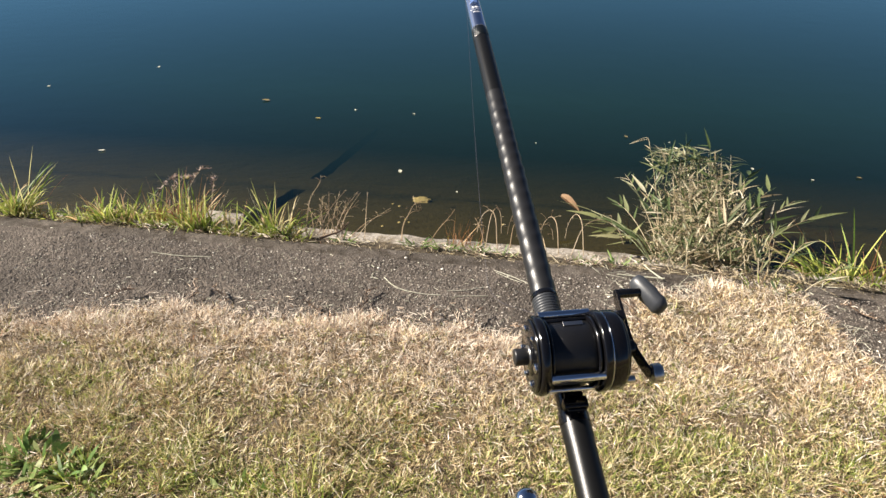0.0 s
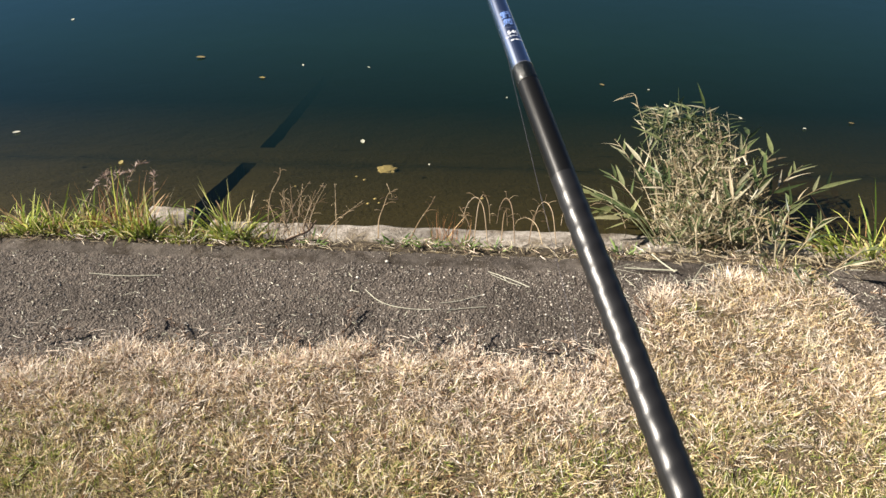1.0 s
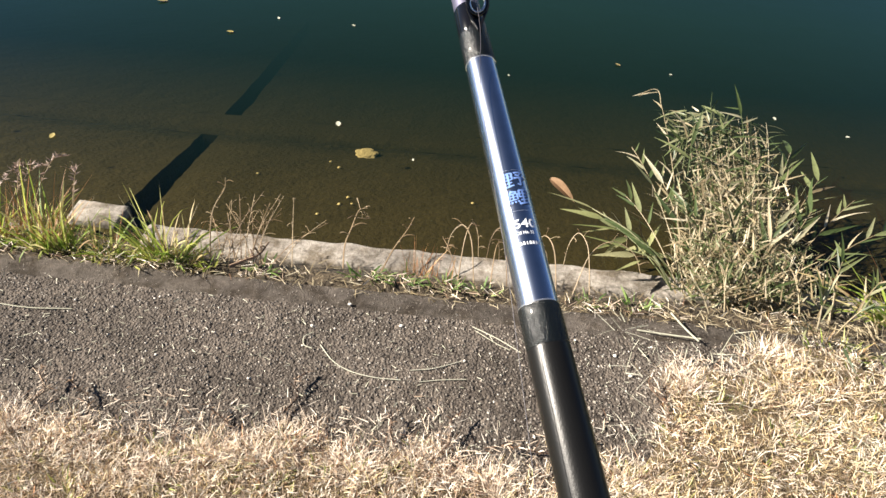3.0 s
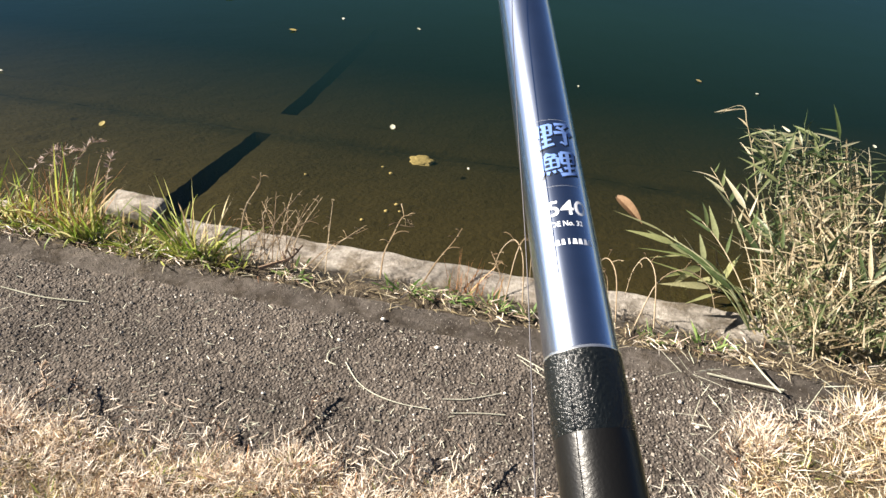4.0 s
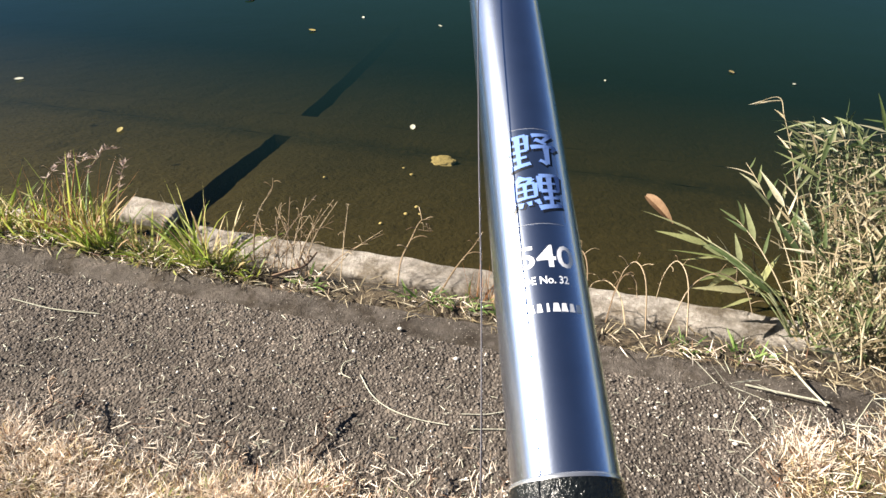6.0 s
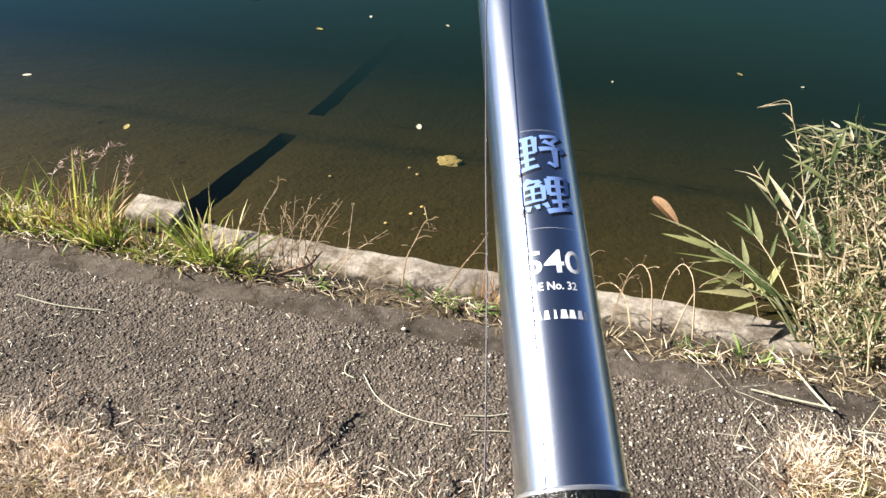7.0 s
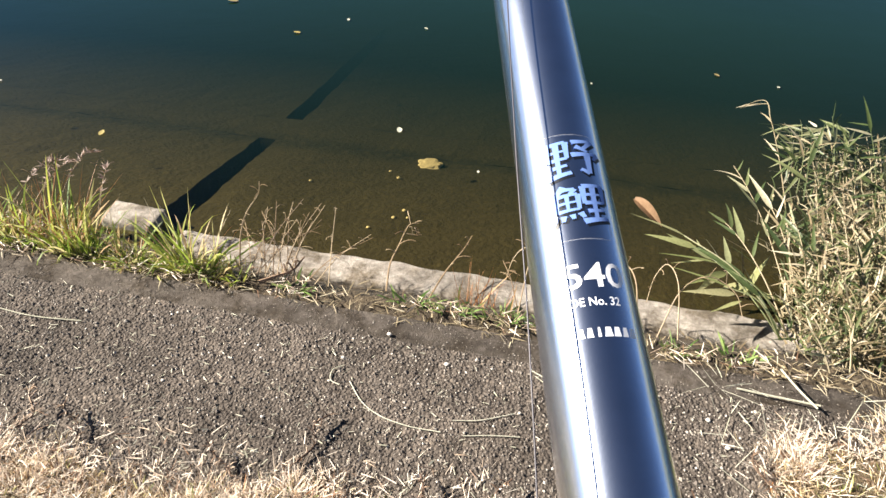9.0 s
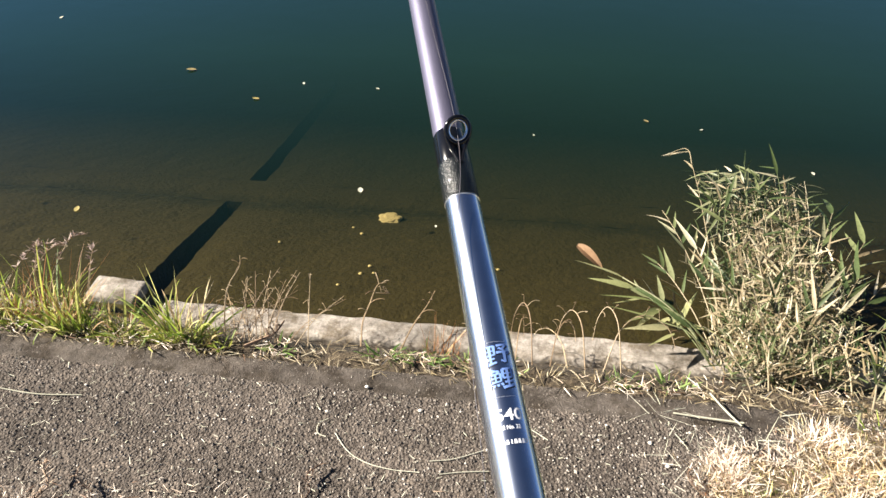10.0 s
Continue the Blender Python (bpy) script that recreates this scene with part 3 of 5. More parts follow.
def coil_profile():
    out = []
    for i in range(15):
        y = -0.0755 + i * 0.004
        out += [(y, 0.0158), (y + 0.0012, 0.0170), (y + 0.0028, 0.0170), (y + 0.0040, 0.0158)]
    return out


def bent(x, y, lift, roll, y0):
    """A flat point of the label, wound round the blank."""
    a = x / LABEL_R + roll
    r = LABEL_R + 0.0085 * (0.70 - (y0 + y)) + lift
    return (r * math.sin(a), y0 + y, r * math.cos(a))


def printed(strokes, lift, roll, y0, size, dx=0.0, dy=0.0):
    """Brush-like strokes: rows of (x0, y0, x1, y1, width) on a unit square."""
    verts, faces = [], []
    for x0, ya, x1, yb, w in strokes:
        p, q = Vector((x0, ya)), Vector((x1, yb))
        d = (q - p).normalized()
        s = Vector((-d.y, d.x))
        n0 = len(verts)
        for k in range(7):
            f = k / 6
            c = p.lerp(q, f)
            ww = w * (1.15 - 0.45 * f + 0.25 * (f - 0.5) ** 2)
            for sg in (-0.5, 0.5):
                g = c + s * ww * sg
                verts.append(bent((g.x - 0.5) * size[0] + dx, g.y * size[1] + dy, lift, roll, y0))
        for k in range(6):
            faces.append((n0 + 2 * k, n0 + 2 * k + 1, n0 + 2 * k + 3, n0 + 2 * k + 2))
    return verts, faces


def village(x0, x1):
    """Strokes of the box-and-bars half that both signs share."""
    w, m = x1 - x0, (x0 + x1) / 2
    return [(x0, 0.95, x0, 0.48, 0.10), (x0, 0.95, x1, 0.97, 0.10), (x1, 0.97, x1, 0.50, 0.10), (x0, 0.72, x1, 0.72, 0.07),
            (x0, 0.50, x1, 0.50, 0.09), (m, 0.95, m, 0.06, 0.10), (x0 + 0.04, 0.28, x1 - 0.02, 0.30, 0.09), (x0 - 0.06, 0.02, x1 + 0.04, 0.08, 0.12)]


SIGN_A = village(0.05, 0.40) + [(0.52, 0.95, 0.92, 0.97, 0.10), (0.92, 0.97, 0.72, 0.74, 0.10), (0.58, 0.82, 0.80, 0.66, 0.10), (0.48, 0.58, 1.02, 0.60, 0.11),
                                (1.02, 0.60, 0.90, 0.44, 0.09), (0.78, 0.60, 0.78, 0.04, 0.12), (0.78, 0.04, 0.62, 0.16, 0.10)]
SIGN_B = village(0.56, 0.92) + [(0.24, 1.0, 0.04, 0.74, 0.11), (0.18, 0.92, 0.42, 0.90, 0.09), (0.42, 0.90, 0.32, 0.76, 0.09), (0.08, 0.76, 0.08, 0.34, 0.09), (0.08, 0.76, 0.46, 0.76, 0.09),
                                (0.46, 0.76, 0.46, 0.36, 0.09), (0.08, 0.56, 0.46, 0.56, 0.06), (0.08, 0.36, 0.46, 0.36, 0.08), (0.27, 0.76, 0.27, 0.36, 0.07),
                                (0.04, 0.26, -0.06, 0.02, 0.11), (0.18, 0.24, 0.16, 0.10, 0.09), (0.32, 0.24, 0.34, 0.12, 0.09), (0.46, 0.26, 0.52, 0.12, 0.10)]


def lettering(body, height, width, roll, y0, lift):
    """Built-in font, wound round the blank, centred."""
    cu = bpy.data.curves.new("lettering", 'FONT')
    cu.body, cu.size, cu.align_x, cu.resolution_u = body, 1.0, 'CENTER', 3
    cu.offset = 0.012
    ob = new("lettering", cu)
    me = ob.to_mesh()
    bm = bmesh.new()
    bm.from_mesh(me)
    ob.to_mesh_clear()
    xs, ys = [v.co.x for v in bm.verts], [v.co.y for v in bm.verts]
    sx, sy = width / (max(xs) - min(xs)), height / (max(ys) - min(ys))
    mx, my = (max(xs) + min(xs)) / 2, min(ys)
    for c in np.linspace(min(xs), max(xs), 24)[1:-1]:
        bmesh.ops.bisect_plane(bm, geom=bm.verts[:] + bm.edges[:] + bm.faces[:], plane_co=(c, 0, 0), plane_no=(1, 0, 0))
    bm.verts.index_update()
    verts = [bent((v.co.x - mx) * sx, (v.co.y - my) * sy, lift, roll, y0) for v in bm.verts]
    faces = [tuple(v.index for v in f.verts) for f in bm.faces]
    bm.free()
    bpy.data.objects.remove(ob)
    bpy.data.curves.remove(cu)
    return verts, faces


def fishing_rod():
    rod = thing("fishing_rod", "long black and gunmetal surf rod resting in a holder", "fishing rod", ROD)

    def piece(name, profile, material, label="", ripple=None, sides=48):
        return part(name, mesh_of(name, *lathe(profile, sides, ripple), material, True), rod, label)

    piece("butt_cap", [(-0.700, 0.010), (-0.697, 0.0165), (-0.665, 0.0178), (-0.655, 0.0172)], BLACK_RUBBER, "charcoal rubber butt cap")
    piece("rear_grip", [(-0.655, 0.0165), (-0.60, 0.0168), (-0.215, 0.0168), (-0.205, 0.0174), (-0.191, 0.0174)], GRIP, "smooth black rear grip")
    piece("seat_hood", [(-0.1915, 0.0160), (-0.1905, 0.0178), (-0.181, 0.0178), (-0.175, 0.0165)], BLACK_METAL)
    piece("reel_seat", [(-0.176, 0.0158), (-0.082, 0.0155)], BLACK_METAL)
    piece("knurled_nut", [(-0.090, 0.0155), (-0.0895, 0.0172), (-0.0755, 0.0172), (-0.075, 0.0158)], BLACK_METAL, ripple=lambda y, a: 0.0005 * math.cos(a * 24))
    piece("ribbed_sleeve", coil_profile(), BLACK_RUBBER, "ribbed black rubber sleeve")
    piece("winding_ring", [(-0.0155, 0.0160), (-0.0150, 0.0172), (-0.009, 0.0172), (-0.0084, 0.0165)], BLACK_METAL)
    piece("foregrip", [(y, 0.0163 - 0.0012 * (y / 0.56)) for y in steps(-0.009, 0.405, 300)], SHRINK, "black shrink-tube foregrip with spiral ridges", shrink_ripple, 64)
    piece("upper_grip", [(0.404, 0.0156), (0.42, 0.0155), (0.556, 0.0151), (0.5645, 0.0148)], GRIP, "smooth black upper grip")
    piece("thread_wrap", [(0.5635, 0.0146), (0.5645, 0.0151), (0.591, 0.0149), (0.5938, 0.0146)], WRAP, "glossy speckled black thread wrap")
    piece("silver_ring", [(0.5934, 0.0143), (0.5936, 0.01475), (0.5944, 0.01475), (0.5948, 0.0143)], SILVER, "thin silver ring")
    piece("blank", [(y, LABEL_R + 0.0085 * (0.70 - y)) for y in steps(0.593, 0.817, 12)], BLANK, "metallic blue-grey blank section", sides=96)
    piece("silver_ring", [(0.8142, 0.0122), (0.8144, 0.0128), (0.8152, 0.0128), (0.8154, 0.0122)], SILVER, "thin silver ring")
    piece("thread_wrap", [(0.8152, 0.0124), (0.816, 0.0130), (0.846, 0.0129), (0.848, 0.0124)], WRAP, "glossy speckled black thread wrap")
    piece("guide_wrap", [(0.8475, 0.0123), (0.849, 0.0127), (0.876, 0.0124), (0.878, 0.0116)], BLACK_METAL)
    piece("upper_blank", [(0.874, 0.0117), (1.3, 0.0106), (2.2, 0.0085), (3.2, 0.0055), (4.55, 0.0016)], BLANK_UPPER, "tapering violet-grey upper blank")

    # printed label on the blank
    roll = radians(1)
    rim = []
    for lo, hi in (((-0.0085, 0.6650), (0.0065, 0.6650)), ((-0.0085, 0.7002), (0.0065, 0.7002)), ((-0.0096, 0.6662), (-0.0096, 0.6990)), ((0.0076, 0.6662), (0.0076, 0.6990))):
        rim.append((lo[0], lo[1] - 0.6650, hi[0], hi[1] - 0.6650, 0.00011))
    part("label_outline", mesh_of("label_outline", *printed([(a + 0.5, b, c + 0.5, d, w) for a, b, c, d, w in rim], 0.00018, roll, 0.6650, (1, 1)), OUTLINE_PRINT), rod, "thin pale label outline")
    for sign, base in ((SIGN_A, 0.6858), (SIGN_B, 0.6702)):
        sign = [(a, b + 0.13 * (a - 0.5), c, d + 0.13 * (c - 0.5), w) for a, b, c, d, w in sign]
        part("sign_shadow", mesh_of("sign_shadow", *printed([(a, b, c, d, w * 1.45) for a, b, c, d, w in sign], 0.00008, roll, base, (0.0160, 0.0122), 0.0005, -0.0005), DARK_PRINT), rod, "black shadow of the blue sign")["kind"] = "stuff"
        part("sign", mesh_of("sign", *printed(sign, 0.00016, roll, base, (0.0160, 0.0122)), BLUE_PRINT), rod, "pale blue brushed sign")["kind"] = "stuff"
    part("number", mesh_of("number", *lettering("540", 0.0072, 0.0160, roll, 0.6506, 0.0001), WHITE_PRINT), rod, "white number 540")
    part("code", mesh_of("code", *lettering("CODE No. 32", 0.0024, 0.0170, roll - 0.24, 0.6455, 0.0001), WHITE_PRINT), rod, "small white code print")
    bars = [(0.02 + 0.17 * k, 0.0, 0.02 + 0.17 * k, 1.0, w) for k, w in enumerate((0.12, 0.10, 0.05, 0.13, 0.12, 0.10, 0.12))]
    for bar in bars:
        part("mark_bar", mesh_of("mark_bar", *printed([bar], 0.0001, roll + 0.02, 0.6370, (0.0130, 0.0025)), WHITE_PRINT), rod, "white bar of the maker's mark")

    # line guide
    tilt = Matrix.Rotation(radians(10), 4, 'Y')
    ring = []
    for k in range(33):
        a = 2 * math.pi * k / 32
        ring.append((0.0088 * math.cos(a), 0.866 + 0.0066 * math.sin(a), 0.0205 + 0.0066 * math.sin(a)))
    guide = part("line_guide", mesh_of("line_guide", *turned(*tube(ring, 0.0020, 10), tilt), BLACK_METAL, True), rod, "black ringed line guide")
    part("ring_insert", mesh_of("ring_insert", *turned(*tube([(x * 0.78, 0.866 + (y - 0.866) * 0.78, 0.0205 + (z - 0.0205) * 0.78) for x, y, z in ring], 0.0011, 8), tilt), CHROME, True), guide)
    for sx in (-1, 1):
        part("guide_leg", mesh_of("guide_leg", *turned(*tube(spline([(sx * 0.0090, 0.868, 0.0225), (sx * 0.0086, 0.862, 0.0172), (sx * 0.0050, 0.854, 0.0138), (sx * 0.0012, 0.842, 0.0132)]), 0.0013, 8), tilt), BLACK_METAL, True), guide)
    return rod


def disc(x0, x1, r, bevel=0.002, sides=56):
    """A round plate across the rod: turned about the x axis."""
    v, f = lathe([(x0, r - bevel), (x0 + bevel * 0.3, r - bevel * 0.3), (x0 + bevel, r), (x1 - bevel, r), (x1 - bevel * 0.3, r - bevel * 0.3), (x1, r - bevel)], sides)
    m = Matrix(((0, 1, 0, 0), (1, 0, 0, 0), (0, 0, -1, 0), (0, 0, 0, 1)))
    return turned(v, [q[::-1] for q in f], m)


def moved(group, x=0, y=0, z=0):
    return turned(group[0], group[1], Matrix.Translation((x, y, z)))


def fishing_reel():
    cy, cz = -0.132, 0.060
    turn = Matrix.Translation((0, cy, 0)) @ Matrix.Rotation(radians(1), 4, 'Z') @ Matrix.Translation((0, -cy, 0))
    reel = thing("fishing_reel", "black conventional fishing reel clamped on the rod", "fishing reel", ROD @ turn)

    def piece(name, groups, material, label="", parent=reel):
        return part(name, mesh_of(name, *joined(*groups), material, True), parent, label)

    at = lambda g: moved(g, 0, cy, cz)
    left = piece("side_plate", [at(disc(-0.0475, -0.036, 0.0445, 0.0035)), at(disc(-0.0505, -0.047, 0.0405, 0.002))], BLACK_METAL, "black lacquered left side plate")
    for a, r in ((2.55, 0.0052), (3.75, 0.0048), (0.45, 0.0035), (5.6, 0.0035), (4.6, 0.0030), (1.5, 0.0030)):
        piece("screw", [moved(disc(-0.0535, -0.0500, r, 0.0010, 16), 0, cy + 0.031 * math.cos(a), cz + 0.031 * math.sin(a))], CHROME, "chrome screw", left)
    piece("face_ring", [at(disc(-0.0518, -0.0500, 0.0215, 0.0008, 40))], BLACK_METAL, "raised black ring", left)
    piece("bearing_ring", [at(disc(-0.053, -0.0495, 0.0125, 0.001, 32))], STEEL, "steel bearing ring", left)
    piece("tension_knob", [at(disc(-0.068, -0.0525, 0.0095, 0.0015, 28))], SHRINK, "black tension knob", left)
    right = piece("side_plate", [at(disc(0.030, 0.048, 0.0445, 0.003)), at(disc(0.036, 0.0515, 0.0410, 0.003)), at(disc(0.021, 0.0305, 0.0455, 0.002))], BLACK_METAL, "black lacquered gear side plate")
    piece("plate_rim", [at(disc(0.0300, 0.0310, 0.0449, 0.0004))], CHROME, "thin chrome rim", right)
    piece("drag_lever", [moved(block(0.051, 0.059, -0.006, 0.006, -0.004, 0.018, 0.002), 0, cy + 0.026, cz + 0.012)], BLACK_METAL, "", right)
    piece("screw", [moved(disc(0.050, 0.0605, 0.0042, 0.001, 16), 0, cy - 0.036, cz - 0.006)], STEEL, "", right)
    piece("screw", [moved(disc(0.050, 0.0560, 0.0042, 0.001, 16), 0, cy + 0.036, cz + 0.016)], STEEL, "", right)
    spool = piece("spool", [at(disc(-0.0350, -0.0320, 0.040, 0.001)), at(disc(0.0165, 0.0195, 0.040, 0.001)), at(disc(-0.034, 0.02, 0.012, 0.001, 24))], BLACK_METAL)
    piece("wound_line", [at(disc(-0.0317, 0.0162, 0.0345, 0.001))], SPOOL_LINE, "black line wound on the spool", spool)
    for y, z, r in ((0.0375, 0.0215, 0.0046), (-0.0390, 0.014, 0.0046), (-0.033, -0.022, 0.0030)):
        piece("pillar", [moved(disc(-0.037, 0.022, r, 0.0004, 20), 0, cy + y, cz + z)], CHROME, "chrome cross pillar")
    piece("pillar", [moved(disc(-0.037, 0.022, 0.0028, 0.0004, 20), 0, cy + 0.0300, cz + 0.0200)], BLACK_METAL, "black lacquered cross bar")
    piece("rating_plate", [moved(block(-0.014, 0.008, -0.0024, 0.0024, -0.0008, 0.0008, 0.0004), 0, cy + 0.0185, cz + 0.0310)], STEEL, "small brushed steel plate")
    piece("reel_foot", [moved(block(-0.011, 0.011, -0.050, 0.050, 0.0155, 0.0195, 0.0015), 0, cy, 0), moved(block(-0.026, 0.016, -0.020, 0.020, 0.018, 0.026, 0.002), 0, cy, 0)], BLACK_METAL)
    piece("clamp", [moved(block(-0.014, 0.014, -0.007, 0.007, -0.018, 0.0215, 0.003), 0, cy - 0.040, 0)], BLACK_METAL)
    hub = piece("handle_hub", [at(disc(0.051, 0.068, 0.010, 0.001, 28)), at(disc(0.067, 0.072, 0.006, 0.001, 6))], BLACK_METAL)
    arm_pts = spline([(0.068, cy + 0.075, cz + 0.004), (0.067, cy + 0.040, cz + 0.002), (0.067, cy + 0.006, cz), (0.073, cy - 0.018, cz - 0.002), (0.079, cy - 0.036, cz - 0.003)], 4)
    av, af = [], []
    for i, p in enumerate(arm_pts):
        h = 0.0075 if i not in (0, len(arm_pts) - 1) else 0.005
        av += [p + Vector((dx, 0, dz)) for dx, dz in ((-0.0016, -h), (0.0016, -h), (0.0016, h), (-0.0016, h))]
    for i in range(len(arm_pts) - 1):
        for k in range(4):
            af.append((i * 4 + k, i * 4 + (k + 1) % 4, i * 4 + 4 + (k + 1) % 4, i * 4 + 4 + k))
    af += [(3, 2, 1, 0), tuple(range(len(av) - 4, len(av)))]
    handle = piece("handle", [(av, af)], BLACK_METAL, "black cranked handle arm")
    piece("knob_stem", [moved(disc(0.066, 0.102, 0.0055, 0.001, 20), 0, cy + 0.072, cz + 0.004)], BLACK_METAL, "", handle)
    grip = lathe([(-0.030, 0.003), (-0.028, 0.0085), (-0.020, 0.0120), (-0.008, 0.0112), (0.0, 0.0125), (0.010, 0.0112), (0.020, 0.0112), (0.026, 0.0085), (0.0285, 0.003)], 28)
    piece("handle_knob", [turned(*grip, Matrix.Translation((0.1075, cy + 0.070, cz + 0.002)) @ Matrix.Rotation(radians(24), 4, 'Z') @ Matrix.Diagonal((0.92, 0.92, 1.1, 1)))], BLACK_RUBBER, "charcoal paddle knob", handle)
    piece("counterweight", [moved(disc(0.079, 0.091, 0.0115, 0.0015, 8), 0, cy - 0.033, cz - 0.003)], STEEL, "steel counterweight", handle)
    return reel


def rod_holder():
    """Stake with a cradle that carries the butt."""
    foot = ROD @ Vector((0, -0.42, 0))
    holder = thing("rod_holder", "steel bank stick holding the rod's butt", "rod holder", Matrix.Translation((foot.x, foot.y, 0)))
    part("stake", mesh_of("stake", *tube([(0, 0, -0.12), (0, 0, foot.z - 0.03)], [0.004, 0.008], 16), STEEL, True), holder)
    inv = Matrix.Translation((-foot.x, -foot.y, 0)) @ ROD
    v, f = lathe([(-0.60, 0.0200), (-0.60, 0.0225), (-0.32, 0.0225), (-0.32, 0.0200)], 28, None, False)
    half_f = [q for q in f if sum(v[i][2] for i in q) / 4 < 0.004]
    part("cradle", mesh_of("cradle", *turned(v, half_f, inv), STEEL, True), holder, "steel half-tube cradle")
    part("thumb_screw", mesh_of("thumb_screw", *turned(*joined(moved(lathe([(-0.010, 0.006), (-0.009, 0.0120), (0.000, 0.0138), (0.006, 0.0125), (0.011, 0.008), (0.0125, 0.002)], 24), -0.070, -0.268, -0.004), tube([(-0.020, -0.325, -0.010), (-0.045, -0.30, -0.008), (-0.070, -0.275, -0.004)], 0.004, 12)), inv), CHROME, True), holder, "chrome thumb screw")


fishing_rod()
fishing_reel()
rod_holder()
line_pts = spline([(-0.020, -0.135, 0.0945), (-0.040, -0.09, 0.078), (-0.073, -0.03, 0.036), (-0.074, 0.05, 0.040), (-0.052, 0.30, 0.030), (-0.0275, 0.55, 0.0210), (-0.0205, 0.63, 0.0195), (-0.0160, 0.70, 0.0180), (-0.0095, 0.78, 0.0170), (0.003, 0.866, 0.0195),
                   (0.000, 1.05, 0.0165), (0.001, 1.5, 0.0150), (0.0, 2.3, 0.014)], 8)
thing("fishing_line", "thin dark slack line from reel to guide", "fishing line", ROD, mesh_of("fishing_line", *tube(line_pts, 0.00023, 6), LINE, True))

# ---- plants at the water's edge ----
prng = np.random.default_rng(21)


def clump(name, label, u, v, count, height, spread, lean, material, width=(0.003, 0.0055), droop=(0.1, 0.5), base=0.03, group="clumps at the kerb", z=-0.01):
    """A tuft of blades that fan out from one root."""
    az = prng.uniform(0, 2 * math.pi, count)
    rad = np.sqrt(prng.uniform(0, 1, count)) * base
    foot = np.stack([u + np.cos(az) * rad * 1.6, v + np.sin(az) * rad * 0.6, np.full(count, z)], 1)
    ln = height * (0.30 + 0.85 * prng.random(count) ** 1.7)
    out = np.stack([np.cos(az) * spread + lean[0], np.sin(az) * spread + lean[1], np.ones(count)], 1) + prng.normal(0, 1, (count, 3)) * (0.34, 0.34, 0.10)
    out /= np.linalg.norm(out, axis=1)[:, None]
    heads = out * ln[:, None]
    me = blade_object(name, foot, heads, prng.uniform(*width, count), ln * prng.uniform(*droop, count), material, prng, 4)
    return thing(name, label, "grass clump", SHORE, me, group, "stuff")


GREEN = "fresh green grass clump growing beside the kerb"
for u, v, n, h, s, lean in ((-2.46, 2.54, 90, 0.26, 0.35, (0.1, 0.35)), (-2.30, 2.53, 30, 0.06, 0.9, (0, 0.2)), (-2.02, 2.55, 70, 0.17, 0.5, (0, 0.4)), (-1.90, 2.56, 60, 0.16, 0.5, (0, 0.4)), (-1.78, 2.57, 50, 0.17, 0.45, (0, 0.45)),
                            (-1.62, 2.55, 80, 0.24, 0.4, (-0.1, 0.45)), (-1.54, 2.54, 60, 0.20, 0.4, (0.05, 0.4)), (-1.24, 2.54, 60, 0.25, 0.28, (-0.25, 0.15)), (-1.16, 2.55, 30, 0.17, 0.4, (0.2, 0.3)),
                            (-1.40, 2.53, 35, 0.12, 0.5, (0, 0.2)), (-2.15, 2.53, 40, 0.10, 0.7, (0, 0.2)), (-2.75, 2.55, 70, 0.22, 0.5, (0, 0.3)), (-3.1, 2.55, 70, 0.2, 0.5, (0, 0.3)),
                            (0.98, 2.58, 26, 0.30, 0.5, (-0.45, 0.75)), (1.08, 2.57, 34, 0.23, 0.6, (-0.2, 0.6)), (1.20, 2.57, 34, 0.21, 0.6, (0.1, 0.4)), (1.34, 2.57, 36, 0.20, 0.6, (0, 0.4)), (1.6, 2.58, 40, 0.2, 0.5, (0, 0.4))):
    clump("grass_clump", GREEN, u, v, int(n * 0.85), h * 1.28, s * 0.85, (lean[0] * 1.5, lean[1]), FRESH_GREEN, (0.0030, 0.0085), (0.1, 0.75))
    clump("grass_clump", GREEN, u, v - 0.01, int(n * 0.9), h * 0.75, s * 1.3, lean, FRESH_GREEN, (0.0025, 0.0065), (0.2, 1.0), 0.05)
    clump("dead_grass", "dry straw-coloured stalks among green blades", u + 0.02, v + 0.01, int(n * 0.3), h * 1.1, s * 0.8, lean, RED_STEM if n % 20 else REED_DRY, (0.0012, 0.0028), (0.0, 0.6), 0.05)
for u, v, n, h in ((-1.72, 2.57, 44, 0.24), (-1.60, 2.56, 34, 0.26), (-0.42, 2.575, 26, 0.15), (-0.36, 2.57, 16, 0.13)):
    clump("red_grass", "reddish dried grass stalks among green blades", u, v, n, h, 0.3, (0, 0.3), RED_STEM, (0.0016, 0.003), (0.0, 0.25))
for u, v, n, h in ((-1.30, 2.52, 40, 0.07), (-1.10, 2.53, 36, 0.08), (-0.75, 2.52, 30, 0.06), (-0.50, 2.52, 46, 0.06), (-0.28, 2.51, 46, 0.07), (-0.12, 2.51, 46, 0.07), (0.03, 2.52, 40, 0.06), (0.2, 2.55, 36, 0.05), (-1.95, 2.51, 40, 0.05), (0.93, 2.49, 60, 0.10), (1.15, 2.50, 60, 0.08)):
    clump("dead_grass", "flattened straw-coloured dead grass along the kerb", u, v, n, h, 1.6, (0, -0.2), REED_DRY, (0.0016, 0.0035), (0.2, 0.7), 0.06)
